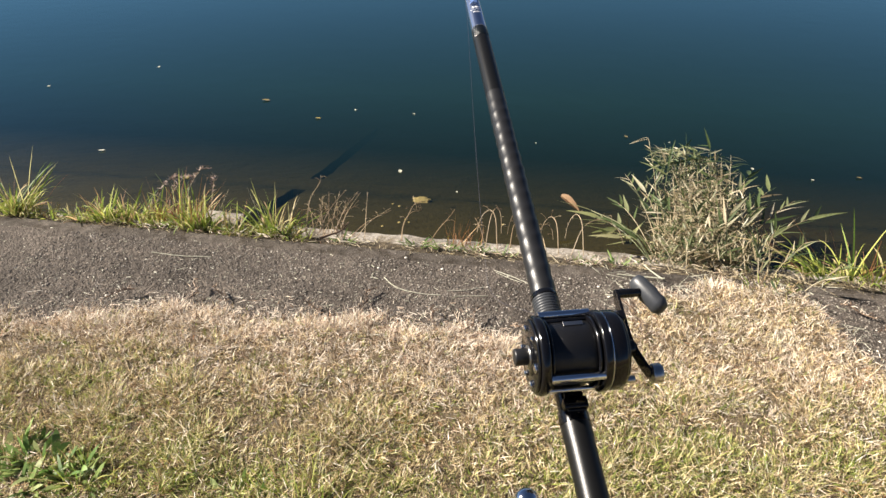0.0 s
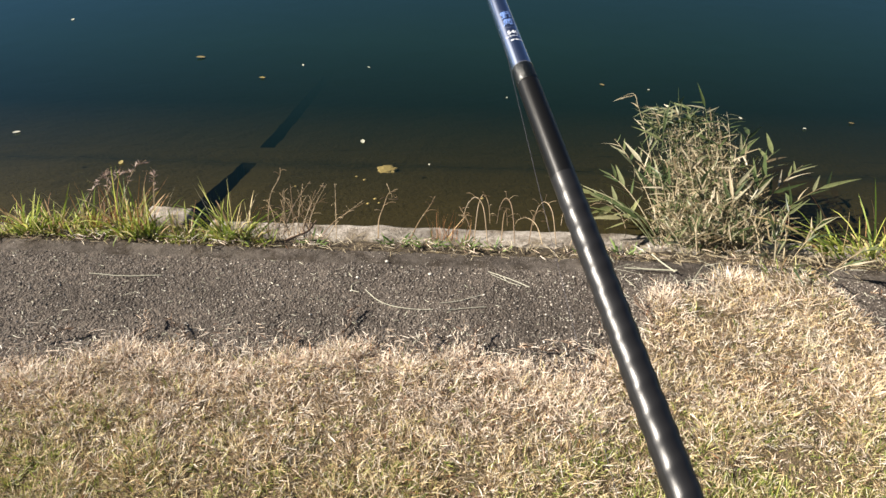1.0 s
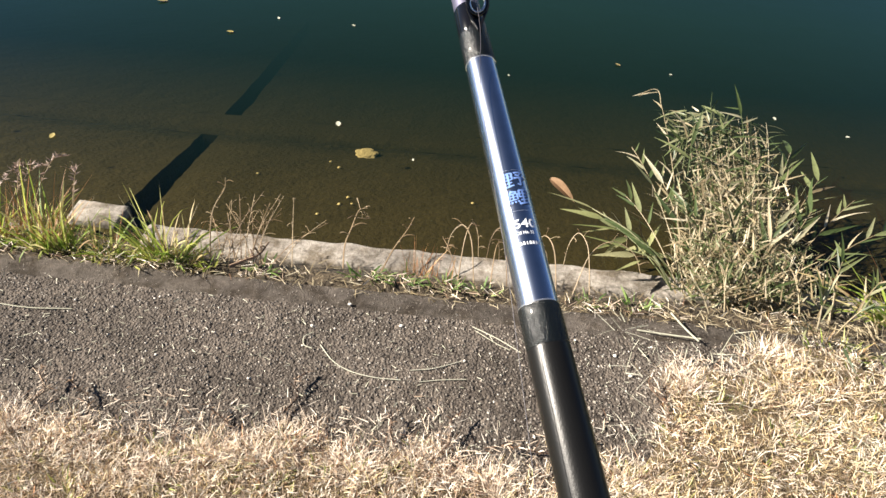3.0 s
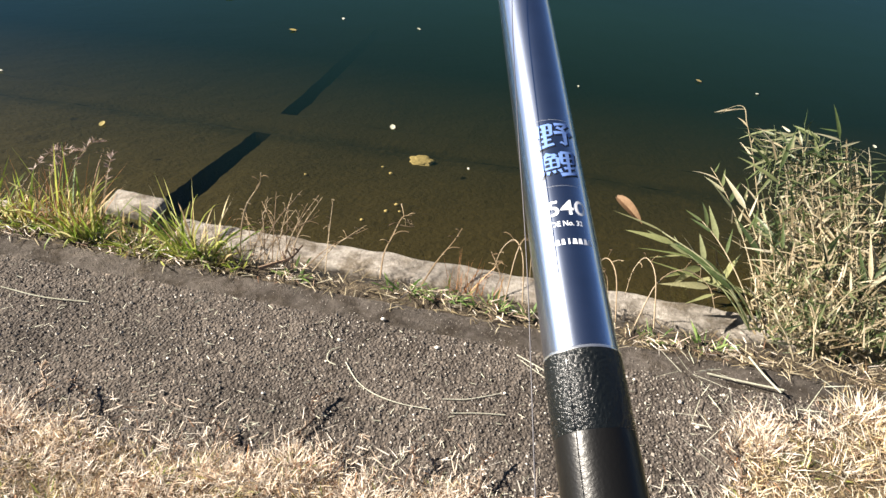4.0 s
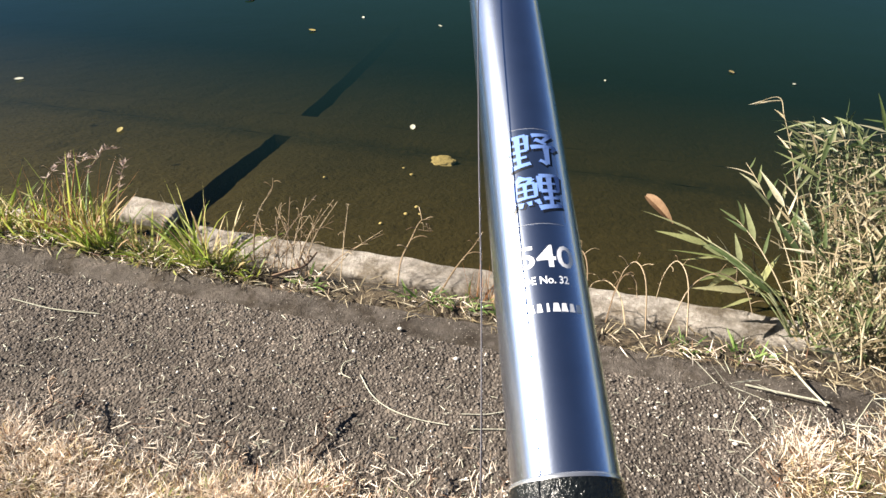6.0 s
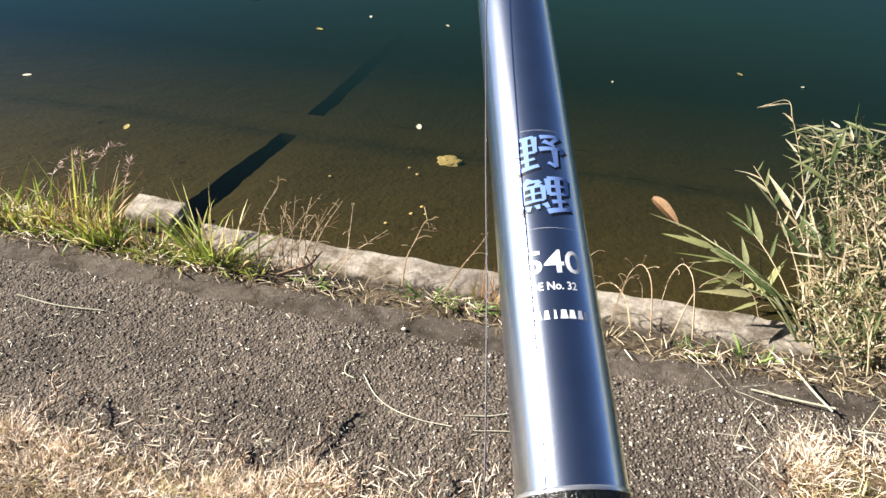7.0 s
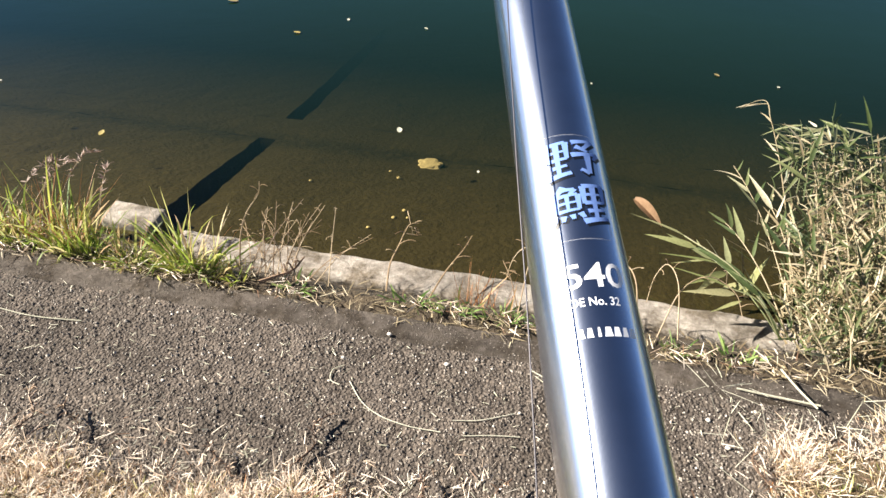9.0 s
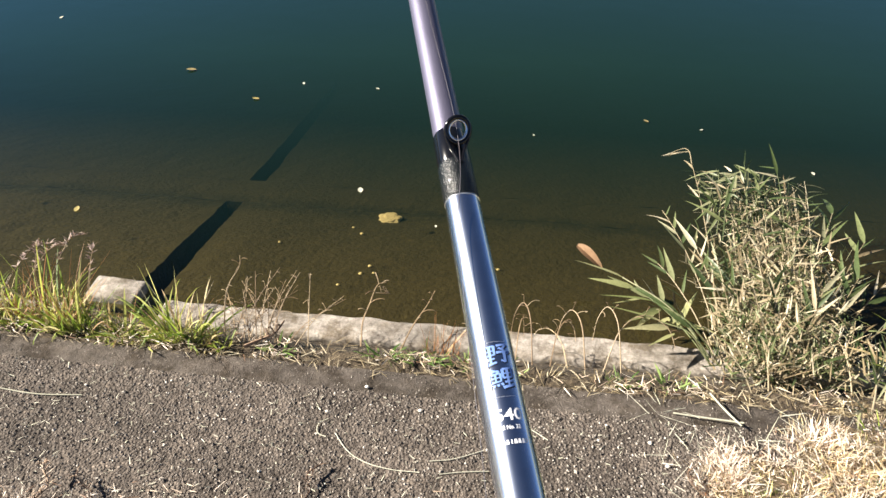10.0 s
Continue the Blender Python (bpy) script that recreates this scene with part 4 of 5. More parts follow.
for u, v, n, h in ((-0.58, 2.55, 26, 0.06), (-0.47, 2.55, 34, 0.07), (-0.33, 2.545, 34, 0.06), (-0.90, 2.53, 20, 0.07), (0.10, 2.53, 30, 0.05), (0.24, 2.54, 30, 0.05), (-0.22, 2.54, 20, 0.05)):
    clump("low_weed", "small green weed rooted in the soil gap", u, v, n, h, 0.9, (0, 0), WEED_LEAF, (0.003, 0.0075), (0.0, 0.5), 0.035)


for k in (0, 1, 2, 7, 8, 9, 10):
    clump("grass_clump", GREEN, -1.78 - 0.10 * k + prng.normal(0, 0.03), 2.55 + prng.uniform(-0.03, 0.03), 34, prng.uniform(0.08, 0.17), 0.5, (prng.normal(0, 0.1), 0.3), FRESH_GREEN, (0.0022, 0.0055), (0.1, 0.8), 0.045)
# low sprawling grass that hides the foot of the kerb
gu = np.concatenate([prng.uniform(-3.3, -1.46, 1700), prng.uniform(-1.44, -1.05, 420)])
gv = np.where(gu < -1.45, 2.50 + 0.15 * prng.random(len(gu)), 2.50 + 0.08 * prng.random(len(gu)))
dense = np.array([0.5 + 0.9 * noise.noise(Vector((a * 5, b * 9, 3))) for a, b in zip(gu, gv)])
sel = (prng.random(len(gu)) < dense * np.where((gu > -2.38) & (gu < -2.12), 0.5, 1.0))
gu, gv = gu[sel], gv[sel]
gn = len(gu)
low = np.stack([prng.normal(0, 0.6, gn), prng.normal(-0.1, 0.5, gn), prng.uniform(0.3, 1.1, gn)], 1)
low *= (prng.uniform(0.03, 0.11, gn) / np.linalg.norm(low, axis=1))[:, None]
for lo, hi, mat, name, label in ((0, gn * 2 // 3, FRESH_GREEN, "kerb_grass", "low sprawling green grass along the kerb"), (gn * 2 // 3, gn, REED_DRY, "dry_kerb_grass", "low dry grass along the kerb")):
    pick = prng.permutation(gn)[lo:hi]
    me = blade_object(name, np.stack([gu, gv, np.array([soil_height(b) - 0.004 for b in gv])], 1)[pick], low[pick], prng.uniform(0.002, 0.006, len(pick)), prng.uniform(0, 0.03, len(pick)), mat, prng, 4)
    thing(name, label, "grass", SHORE, me, kind="stuff")


def dry_stem(points, r, name="dry_weed", label="bare dry weed stalk beside the kerb", material=DEAD_STEM):
    pts = spline(points, 5)
    n = len(pts)
    stem = thing(name, label, "stem", SHORE, mesh_of(name, *tube(pts, [r * (1 - 0.6 * i / n) for i in range(n)], 5), material, True), "dry stems")
    for k in range(5):
        p = Vector(pts[int(n * (0.45 + 0.12 * k)) - 1])
        d = Vector((prng.normal(0, 0.7), prng.normal(0, 0.4), prng.uniform(0.2, 0.9))).normalized() * prng.uniform(0.012, 0.038)
        twig = [p, p + d * 0.5 + Vector((0, 0, 0.004)), p + d, p + d * 1.1 + Vector((prng.normal(0, 0.006), 0, -0.004))]
        part("twig", mesh_of("twig", *tube(spline(twig, 3), r * 0.42, 4), material), stem)
    return stem


dry_stem([(-0.66, 2.58, -0.01), (-0.665, 2.64, 0.035), (-0.655, 2.70, 0.06), (-0.645, 2.765, 0.080), (-0.62, 2.78, 0.082)], 0.0028)
dry_stem([(-0.645, 2.74, 0.07), (-0.62, 2.75, 0.062), (-0.605, 2.757, 0.060)], 0.0018)
dry_stem([(-0.54, 2.58, -0.01), (-0.515, 2.66, 0.02), (-0.48, 2.73, 0.05), (-0.465, 2.78, 0.065)], 0.0028)
dry_stem([(-1.08, 2.57, 0.0), (-1.065, 2.58, 0.10), (-1.06, 2.62, 0.15), (-1.03, 2.65, 0.20), (-1.025, 2.66, 0.235)], 0.0024)
dry_stem([(-0.30, 2.57, 0.0), (-0.33, 2.62, 0.06), (-0.36, 2.66, 0.09)], 0.0018)
for k in range(9):
    a = -0.30 + 0.05 * k
    b, c = prng.uniform(-0.08, 0.14), prng.uniform(0.04, 0.12)
    dry_stem([(a, 2.56, 0.0), (a + b * 0.3, 2.60 + c * 0.4, c * 0.9), (a + b * 0.8, 2.64 + c * 0.6, c), (a + b * 1.3, 2.66 + c * 0.3, c * 0.7), (a + b * 1.5, 2.66, c * 0.2)], 0.0019, "dry_vine", "curling bare dry vine over the kerb")
for k in range(22):
    a = -0.97 + prng.normal(0, 0.07)
    b, c = prng.normal(0, 0.09), prng.uniform(0.05, 0.14)
    dry_stem([(a, 2.55, 0.0), (a + b * 0.4, 2.58 + c * 0.4, c * 0.6), (a + b, 2.60 + c, c)], 0.0017, "twig", "thin bare twig of a dry weed")
seed_stalks = []
for u0 in (-1.76, -1.70, -1.66, -1.83, -1.52):
    du, h = prng.normal(0, 0.04), prng.uniform(0.12, 0.20)
    way = [(u0, 2.57, 0), (u0 + du * 0.4, 2.64, h * 0.6), (u0 + du, 2.74, h * 0.95), (u0 + du * 1.6 + 0.01, 2.79, h * 0.92)]
    seed_stalks.append((dry_stem(way, 0.0018, "seed_stalk", "pale grass stalk with a bent seed head"), spline(way, 5)[-9:]))
dry_stem([(-1.00, 2.52, 0.004), (-0.96, 2.545, 0.012), (-0.92, 2.57, 0.022), (-0.895, 2.60, 0.05)], 0.006, "dark_twig", "dark thick broken twig beside the kerb", RUNNER)


def leaf_mesh(name, length, width, curl, material, fold=0.25, oval=False):
    """A lance-shaped leaf along +y with a folded midrib and a drooping tip."""
    verts, faces = [], []
    n = 7
    for i in range(n + 1):
        f = i / n
        w = width * 0.61 * min(1, (f + 0.03) / 0.24) ** 0.8 * max(0.0, 1 - f) ** 0.85
        if oval:
            w = width * 0.5 * math.sin(math.pi * min(1, f * 0.94 + 0.06)) ** 0.7
        y, z = length * f, -curl * length * f * f
        verts += [(-w, y, z + w * fold), (0, y, z), (w, y, z + w * fold)]
    for i in range(n):
        for k in range(2):
            faces.append((3 * i + k, 3 * i + k + 1, 3 * i + k + 4, 3 * i + k + 3))
    return mesh_of(name, verts, faces, material, True)


REED_LEAVES = [leaf_mesh("leaf", l, w, c, m) for l, w, c, m in ((0.14, 0.0165, 0.12, REED_GREEN), (0.115, 0.015, 0.0, REED_GREEN), (0.165, 0.018, 0.25, REED_GREEN), (0.09, 0.013, -0.05, REED_GREEN), (0.13, 0.012, 0.25, REED_DRY), (0.09, 0.010, 0.0, REED_DRY))]


PALE_REED = leaf_material("pale_reed_leaf", [(0.0, (0.24, 0.28, 0.10)), (0.5, (0.42, 0.42, 0.20)), (1.0, (0.58, 0.53, 0.31))], 12.0, 0.4, 0.85)


def aim(at, head, twist):
    d = Vector(head).normalized()
    side = d.cross(Vector((0, 0, 1)))
    side = side.normalized() if side.length > 1e-4 else Vector((1, 0, 0))
    up = side.cross(d)
    m = Matrix((side, d, up)).transposed().to_4x4()
    return Matrix.Translation(at) @ m @ Matrix.Rotation(twist, 4, 'Y')


SEED = leaf_material("seed_head", [(0.0, (0.26, 0.16, 0.14)), (0.6, (0.46, 0.33, 0.28)), (1.0, (0.66, 0.55, 0.46))], 20.0, 0.3, 0.8)
SPIKELET = leaf_mesh("spikelet", 0.022, 0.0045, 0.2, SEED)
seed_rng = np.random.default_rng(5)
for stalk, top in seed_stalks:
    for p in top:
        for _ in range(3):
            part("spikelet", SPIKELET, stalk, "", aim(p, (seed_rng.normal(-0.3, 0.6), seed_rng.normal(0.2, 0.5), seed_rng.uniform(0.0, 1.0)), seed_rng.uniform(-1, 1)))


def reed(root, tip, lift, leaves, dry=0.15, size=(0.5, 1.0), open_fan=False, stem=0.0026):
    """One reed: a stem that arches from root to tip, with leaves set in turn along it."""
    root, tip = Vector(root), Vector(tip)
    if 2.58 < root.y < 2.8:
        root += Vector((0, 0.09, -0.09))
    mid = (root + tip) / 2 + Vector((0, 0, lift))
    pts = [root * (1 - t) ** 2 + mid * 2 * t * (1 - t) + tip * t * t for t in steps(0, 1, 10)]
    plant = thing("reed", "grey-olive reed leaning out over the water", "reed", SHORE, group="reeds by the kerb")
    part("stem", mesh_of("stem", *tube(pts, [stem - stem * 0.6 * i / 10 for i in range(11)], 6), REED_DRY if dry > 0.14 else REED_GREEN, True), plant)
    for k in range(leaves):
        t = min(1.0, (0.45 if open_fan else 0.18) + (0.55 if open_fan else 0.82) * (k + prng.uniform(0, 0.6)) / leaves)
        i = min(9, int(t * 10))
        p = pts[i].lerp(pts[i + 1], t * 10 - i)
        d = (pts[i + 1] - pts[i]).normalized()
        sideways = d.cross(Vector((0, 0, 1))).normalized() * (1 if k % 2 else -1)
        if open_fan:
            head = d + sideways * prng.uniform(0.25, 0.75) + Vector((0, 0, prng.uniform(-0.1, 0.4)))
        else:
            head = d * prng.uniform(-0.2, 1.1) + sideways * prng.uniform(0.1, 1.3) + Vector(prng.normal(0, 0.45, 3))
        mesh = REED_LEAVES[int(prng.integers(4, 6))] if prng.random() < dry else REED_LEAVES[int(prng.integers(0, 4))]
        lf = part("leaf", mesh, plant, "", aim(p, head, prng.uniform(-0.9, 0.9)))
        s = prng.uniform(*size)
        lf.scale = (s, s, s)
    return plant


# the upright heart of the stand, then the shoots that lean out of it
for k in range(34):
    a, f = prng.uniform(0.43, 0.68), prng.random() ** 0.7
    v = 2.84 + 0.66 * f
    u = 0.51 + (a - 0.55) * 1.35 + 0.12 * f
    reed((a, prng.uniform(2.60, 2.68), -0.02), (u, v, 0.06 + 0.09 * f), 0.12, 20, 0.58, (0.28, 0.72), False, 0.0019)
# leafy crown where the stems end
for k in range(15):
    a = prng.uniform(0.46, 0.74)
    reed((a - 0.04, prng.uniform(3.12, 3.30), 0.10), (a, prng.uniform(3.38, 3.56), prng.uniform(0.13, 0.20)), 0.04, 9, 0.12, (0.50, 0.90), False, 0.0014)
SHOOTS = [((0.43, 2.66), (0.42, 3.64, 0.12), 0.10, 6, 0.6, 0.55), ((0.44, 2.66), (0.29, 3.36, 0.06), 0.10, 9, 0.25, 0.75), ((0.45, 2.64), (0.36, 3.14, 0.08), 0.10, 9, 0.25, 0.8), ((0.42, 2.63), (0.24, 3.10, 0.02), 0.09, 8, 0.2, 0.8),
          ((0.40, 2.63), (0.25, 2.93, -0.02), 0.08, 7, 0.1, 0.8), ((0.40, 2.64), (0.14, 3.02, -0.03), 0.09, 6, 0.1, 0.85), ((0.60, 2.66), (0.87, 3.36, 0.10), 0.13, 10, 0.15, 0.8), ((0.62, 2.66), (0.80, 3.46, 0.12), 0.13, 10, 0.2, 0.7),
          ((0.64, 2.65), (0.93, 3.20, 0.09), 0.12, 10, 0.15, 0.8), ((0.68, 2.64), (1.00, 3.06, 0.10), 0.10, 9, 0.15, 0.75), ((0.70, 2.63), (1.05, 2.90, 0.10), 0.09, 8, 0.15, 0.75), ((0.66, 2.62), (0.84, 2.98, 0.10), 0.10, 10, 0.2, 0.75),
          ((0.62, 2.62), (0.72, 2.92, 0.10), 0.10, 11, 0.25, 0.75), ((0.52, 2.62), (0.44, 2.98, 0.07), 0.10, 10, 0.3, 0.75), ((0.56, 2.62), (0.57, 2.93, 0.09), 0.10, 11, 0.3, 0.7),
          ((0.78, 2.58), (0.84, 2.70, 0.13), 0.08, 8, 0.2, 0.55), ((0.76, 2.52), (0.74, 2.56, 0.11), 0.05, 9, 0.2, 0.5), ((0.80, 2.50), (0.86, 2.52, 0.09), 0.05, 8, 0.2, 0.45), ((0.74, 2.47), (0.68, 2.44, 0.06), 0.04, 8, 0.2, 0.45), ((0.84, 2.54), (0.94, 2.64, 0.10), 0.06, 8, 0.2, 0.5),
          ((0.90, 2.44), (0.96, 2.38, 0.08), 0.04, 8, 0.15, 0.45), ((0.86, 2.42), (0.84, 2.34, 0.07), 0.04, 8, 0.15, 0.45), ((0.94, 2.48), (1.04, 2.46, 0.09), 0.05, 8, 0.2, 0.45), ((0.82, 2.46), (0.76, 2.38, 0.06), 0.04, 8, 0.2, 0.4)]
for (ru, rv), top, lift, count, dry, s in SHOOTS:
    reed((ru, rv, -0.02), top, lift, int(count * 0.95), dry, (0.85 * s, 1.55 * s), True)
for k in range(12):
    a, b = prng.uniform(0.40, 0.80), prng.uniform(2.54, 2.66)
    reed((a, b, -0.01), (a + prng.normal(0, 0.06), b + prng.uniform(0.02, 0.26), prng.uniform(0.03, 0.10)), 0.05, 9, 0.45, (0.3, 0.65))

# broad pale leaves that reach out low over the water
BROAD = [leaf_mesh("leaf", l, w, cu, m) for l, w, cu, m in ((0.17, 0.027, 0.05, PALE_REED), (0.15, 0.025, 0.12, PALE_REED), (0.13, 0.022, -0.05, PALE_REED))]
for root, tip, fan in (((0.42, 2.64), (0.13, 3.00, 0.01), ((-1, 0.45), (-1, 0.05), (-0.8, -0.5), (-0.5, -0.9), (0.8, -0.3), (0.3, 0.9))), ((0.43, 2.63), (0.22, 2.90, 0.0), ((-1, 0.0), (-0.8, -0.7), (-0.6, -0.8), (0.4, 0.8))),
                       ((0.40, 2.63), (0.24, 2.80, 0.0), ((-1, 0.3), (-0.9, -0.3), (-0.7, -0.7)))):
    base, head = Vector((root[0], root[1] + 0.09, -0.11)), Vector(tip)
    plant = thing("reed", "reed with broad pale leaves low over the water", "reed", SHORE, group="reeds by the kerb")
    part("stem", mesh_of("stem", *tube(spline([base, base.lerp(head, 0.5) + Vector((0, 0, 0.05)), head], 5), 0.0022, 6), REED_GREEN, True), plant)
    for k, (du, dv) in enumerate(fan):
        part("leaf", BROAD[k % 3], plant, "", aim(head - (head - base) * 0.12 * k, (du, dv, 0.10 + 0.1 * (k % 2)), 0.4 * (-1) ** k))

# drooping seed plume of the tallest reed
plume = thing("reed_plume", "bleached drooping reed plume", "plume", SHORE @ Matrix.Translation((0.02, 0.05, 0.01)), group="reeds by the kerb")
part("stalk", mesh_of("stalk", *tube(spline([(0.40, 3.58, 0.11), (0.395, 3.64, 0.13), (0.375, 3.67, 0.125), (0.33, 3.67, 0.10)]), 0.0014, 5), REED_DRY, True), plume)
for k in range(8):
    p = (0.397 - 0.008 * k, 3.64 + 0.004 * k, 0.128 - 0.003 * k)
    part("spikelet", REED_LEAVES[5], plume, "", aim(p, (-0.8, 0.1 + 0.15 * math.sin(k * 2.1), -0.15 - 0.05 * k), k * 0.7) @ Matrix.Scale(0.55, 4))

# tangle of fine dry and green leaves in the heart of the reeds
count = 5200
tu = prng.normal(0.58, 0.10, count)
tv = 2.60 + np.abs(prng.normal(0, 0.36, count))
tu = tu + 0.10 * np.clip((tv - 2.7) / 0.8, 0, 1)
keep = (tv < 3.50) & (np.abs(tu - 0.60) < 0.24)
tu, tv = tu[keep], tv[keep]
tz = np.array([-0.05 + (0.05 + 0.12 * min(1, (b - 2.5) / 0.7)) * prng.random() for b in tv])
n = len(tu)
heads = np.stack([prng.normal(0, 0.6, n), prng.normal(0.45, 0.5, n), prng.uniform(0.05, 0.8, n)], 1)
heads *= (prng.uniform(0.025, 0.085, n) / np.linalg.norm(heads, axis=1))[:, None]
half = n * 2 // 5
for lo, hi, mat, name, label in ((0, half, REED_GREEN, "reed_tangle", "dense tangle of green reed leaves"), (half, n, REED_DRY, "dry_reed_tangle", "dense tangle of dead straw-coloured reed leaves")):
    me = blade_object(name, np.stack([tu, tv, tz], 1)[lo:hi], heads[lo:hi], prng.uniform(0.002, 0.0065, hi - lo), prng.uniform(0, 0.03, hi - lo), mat, prng, 4)
    thing(name, label, "reeds", SHORE, me, kind="stuff")
thing("dead_leaf", "curled brown dead leaf caught on a reed", "leaf", SHORE @ aim((-0.012, 3.195, -0.01), (0.62, -0.66, -0.05), 0.5), leaf_mesh("dead_leaf", 0.115, 0.036, 0.45, BROWN_LEAF, 1.1, True))

# ---- runners, straws and litter on the paving ----


def lying(points, r, name, label, material, lift=0.006):
    return thing(name, label, "stem" if material is RUNNER else "straw", SHORE,
                 mesh_of(name, *tube(spline([(u, v, z + lift) for u, v, z in points], 6), r, 5), material, True), "runners and straws on the paving")


for u, v, du, dv, h in ((-0.645, 2.13, -0.02, -0.13, 0.02), (-0.60, 1.98, 0.01, -0.10, 0.02), (-0.24, 2.05, -0.07, -0.14, 0.03), (-0.14, 1.97, 0.12, 0.00, 0.02), (-0.01, 2.00, 0.09, -0.06, 0.025), (-1.31, 2.04, 0.03, -0.10, 0.04), (-1.22, 2.02, 0.08, -0.07, 0.03),
                        (0.24, 2.24, 0.03, -0.16, 0.03), (0.98, 2.30, 0.10, -0.05, 0.03), (1.05, 2.14, 0.10, 0.02, 0.03), (-1.5, 1.95, -0.10, -0.05, 0.03), (-0.42, 2.02, 0.03, -0.08, 0.03), (-0.85, 1.99, 0.06, -0.05, 0.03), (0.28, 2.08, 0.03, -0.1, 0.03)):
    w = prng.normal(0, 0.012, 4)
    way = [(u, v, h * 0.9), (u + du * 0.3 + w[0], v + dv * 0.3, h), (u + du * 0.6 + w[1], v + dv * 0.6, h * 0.5), (u + du + w[2], v + dv, 0.01)]
    runner = lying(way, 0.0024, "runner", "dark knotted grass runner creeping over the paving", RUNNER)
    for p in spline(way, 4)[1:]:
        p = p + Vector((0, 0, 0.006))
        for _ in range(2):
            d = Vector((prng.normal(0, 1), prng.normal(0, 1), prng.uniform(0.1, 1.0))).normalized() * prng.uniform(0.008, 0.026)
            part("side_shoot", mesh_of("side_shoot", *tube([p, p + d * 0.6 + Vector((0, 0, 0.003)), p + d], [0.0016, 0.0012, 0.0005], 4), RUNNER if prng.random() < 0.6 else PINK_STRAW), runner)
lying([(-0.665, 2.225, 0), (-0.69, 2.235, 0), (-0.695, 2.265, 0), (-0.675, 2.285, 0)], 0.0014, "straw", "pale curled straw on the paving", PALE_LEAF)
lying([(-0.645, 2.24, 0), (-0.60, 2.19, 0), (-0.548, 2.161, 0), (-0.48, 2.148, 0), (-0.409, 2.149, 0)], 0.0014, "straw", "pale curled straw on the paving", PALE_LEAF)
lying([(-0.39, 2.185, 0), (-0.33, 2.20, 0), (-0.26, 2.235, 0)], 0.0012, "straw", "pale curled straw on the paving", PALE_LEAF)
lying([(-0.36, 2.15, 0), (-0.30, 2.165, 0), (-0.24, 2.175, 0)], 0.0012, "straw", "pale curled straw on the paving", PALE_LEAF)
lying([(-1.63, 2.27, 0), (-1.5, 2.262, 0), (-1.37, 2.275, 0)], 0.0014, "straw", "pale curled straw on the paving", PALE_LEAF)
lying([(0.226, 2.425, 0), (0.31, 2.415, 0.004), (0.40, 2.405, 0.01)], 0.0022, "straw", "long bleached straw lying at the turf edge", PALE_LEAF)
lying([(0.33, 2.50, 0.01), (0.36, 2.44, 0.012), (0.39, 2.39, 0.015)], 0.0024, "straw", "long bleached straw lying at the turf edge", PALE_LEAF)
lying([(-0.24, 2.37, 0), (-0.17, 2.335, 0), (-0.10, 2.29, 0)], 0.0014, "straw", "pale broken straw on the paving", PALE_LEAF)
lying([(-0.23, 2.355, 0), (-0.17, 2.315, 0), (-0.13, 2.295, 0)], 0.0010, "straw", "pale broken straw on the paving", PALE_LEAF)
for pts in ([(-0.62, 1.36, 0.03), (-0.52, 1.33, 0.035), (-0.40, 1.24, 0.03)], [(-0.98, 1.33, 0.03), (-0.90, 1.24, 0.03), (-0.84, 1.16, 0.03)], [(-1.05, 1.36, 0.03), (-0.95, 1.30, 0.03), (-0.88, 1.26, 0.03)], [(-0.52, 1.20, 0.03), (-0.42, 1.10, 0.035), (-0.36, 1.04, 0.03)], [(0.56, 1.50, 0.03), (0.60, 1.46, 0.03), (0.66, 1.42, 0.03)]):
    lying(pts, 0.0012, "straw", "long pale straw lying on the turf", REED_DRY)


def scatter(name, label, count, u0, u1, v0, v1, length, width, material, z, thin=None):
    u, v = prng.uniform(u0, u1, count), prng.uniform(v0, v1, count)
    if thin is not None:
        k = [i for i in range(count) if prng.random() < thin(u[i], v[i])]
        u, v = u[k], v[k]
    n = len(u)
    az = prng.uniform(0, 2 * math.pi, n)
    ln = prng.uniform(*length, n)
    heads = np.stack([np.cos(az) * ln, np.sin(az) * ln, prng.uniform(0, 0.25, n) * ln], 1)
    me = blade_object(name, np.stack([u, v, np.full(n, z)], 1), heads, prng.uniform(*width, n), ln * prng.uniform(0, 0.1, n), material, prng, 3)
    thing(name, label, "litter", SHORE, me, kind="stuff")


scatter("straw_litter", "broken straw bits scattered on the paving", 6500, -2.6, 2.0, 1.7, 2.40, (0.003, 0.024), (0.0008, 0.0028), PALE_LEAF, 0.006, lambda u, v: 0.30 + 0.70 * max(0, 1 - (v - turf_edge(u)) / 0.22) if v > turf_edge(u) else 0)
scatter("brown_litter", "brown grass litter at the turf edge", 16000, -2.6, 2.0, 1.6, 2.35, (0.010, 0.040), (0.0012, 0.0026), PINK_STRAW, 0.007, lambda u, v: max(0, 1 - (v - turf_edge(u)) / 0.15) ** 1.5 if v > turf_edge(u) - 0.03 else 0)
scatter("kerb_litter", "dead straw piled along the kerb", 3200, -3.0, 1.6, 2.47, 2.575, (0.012, 0.05), (0.0012, 0.0030), REED_DRY, 0.002, lambda u, v: min(1, 0.30 + 0.9 * max(0, noise.noise(Vector((u * 4, v * 8, 19))))  + 0.5 * (u > 0.3)))

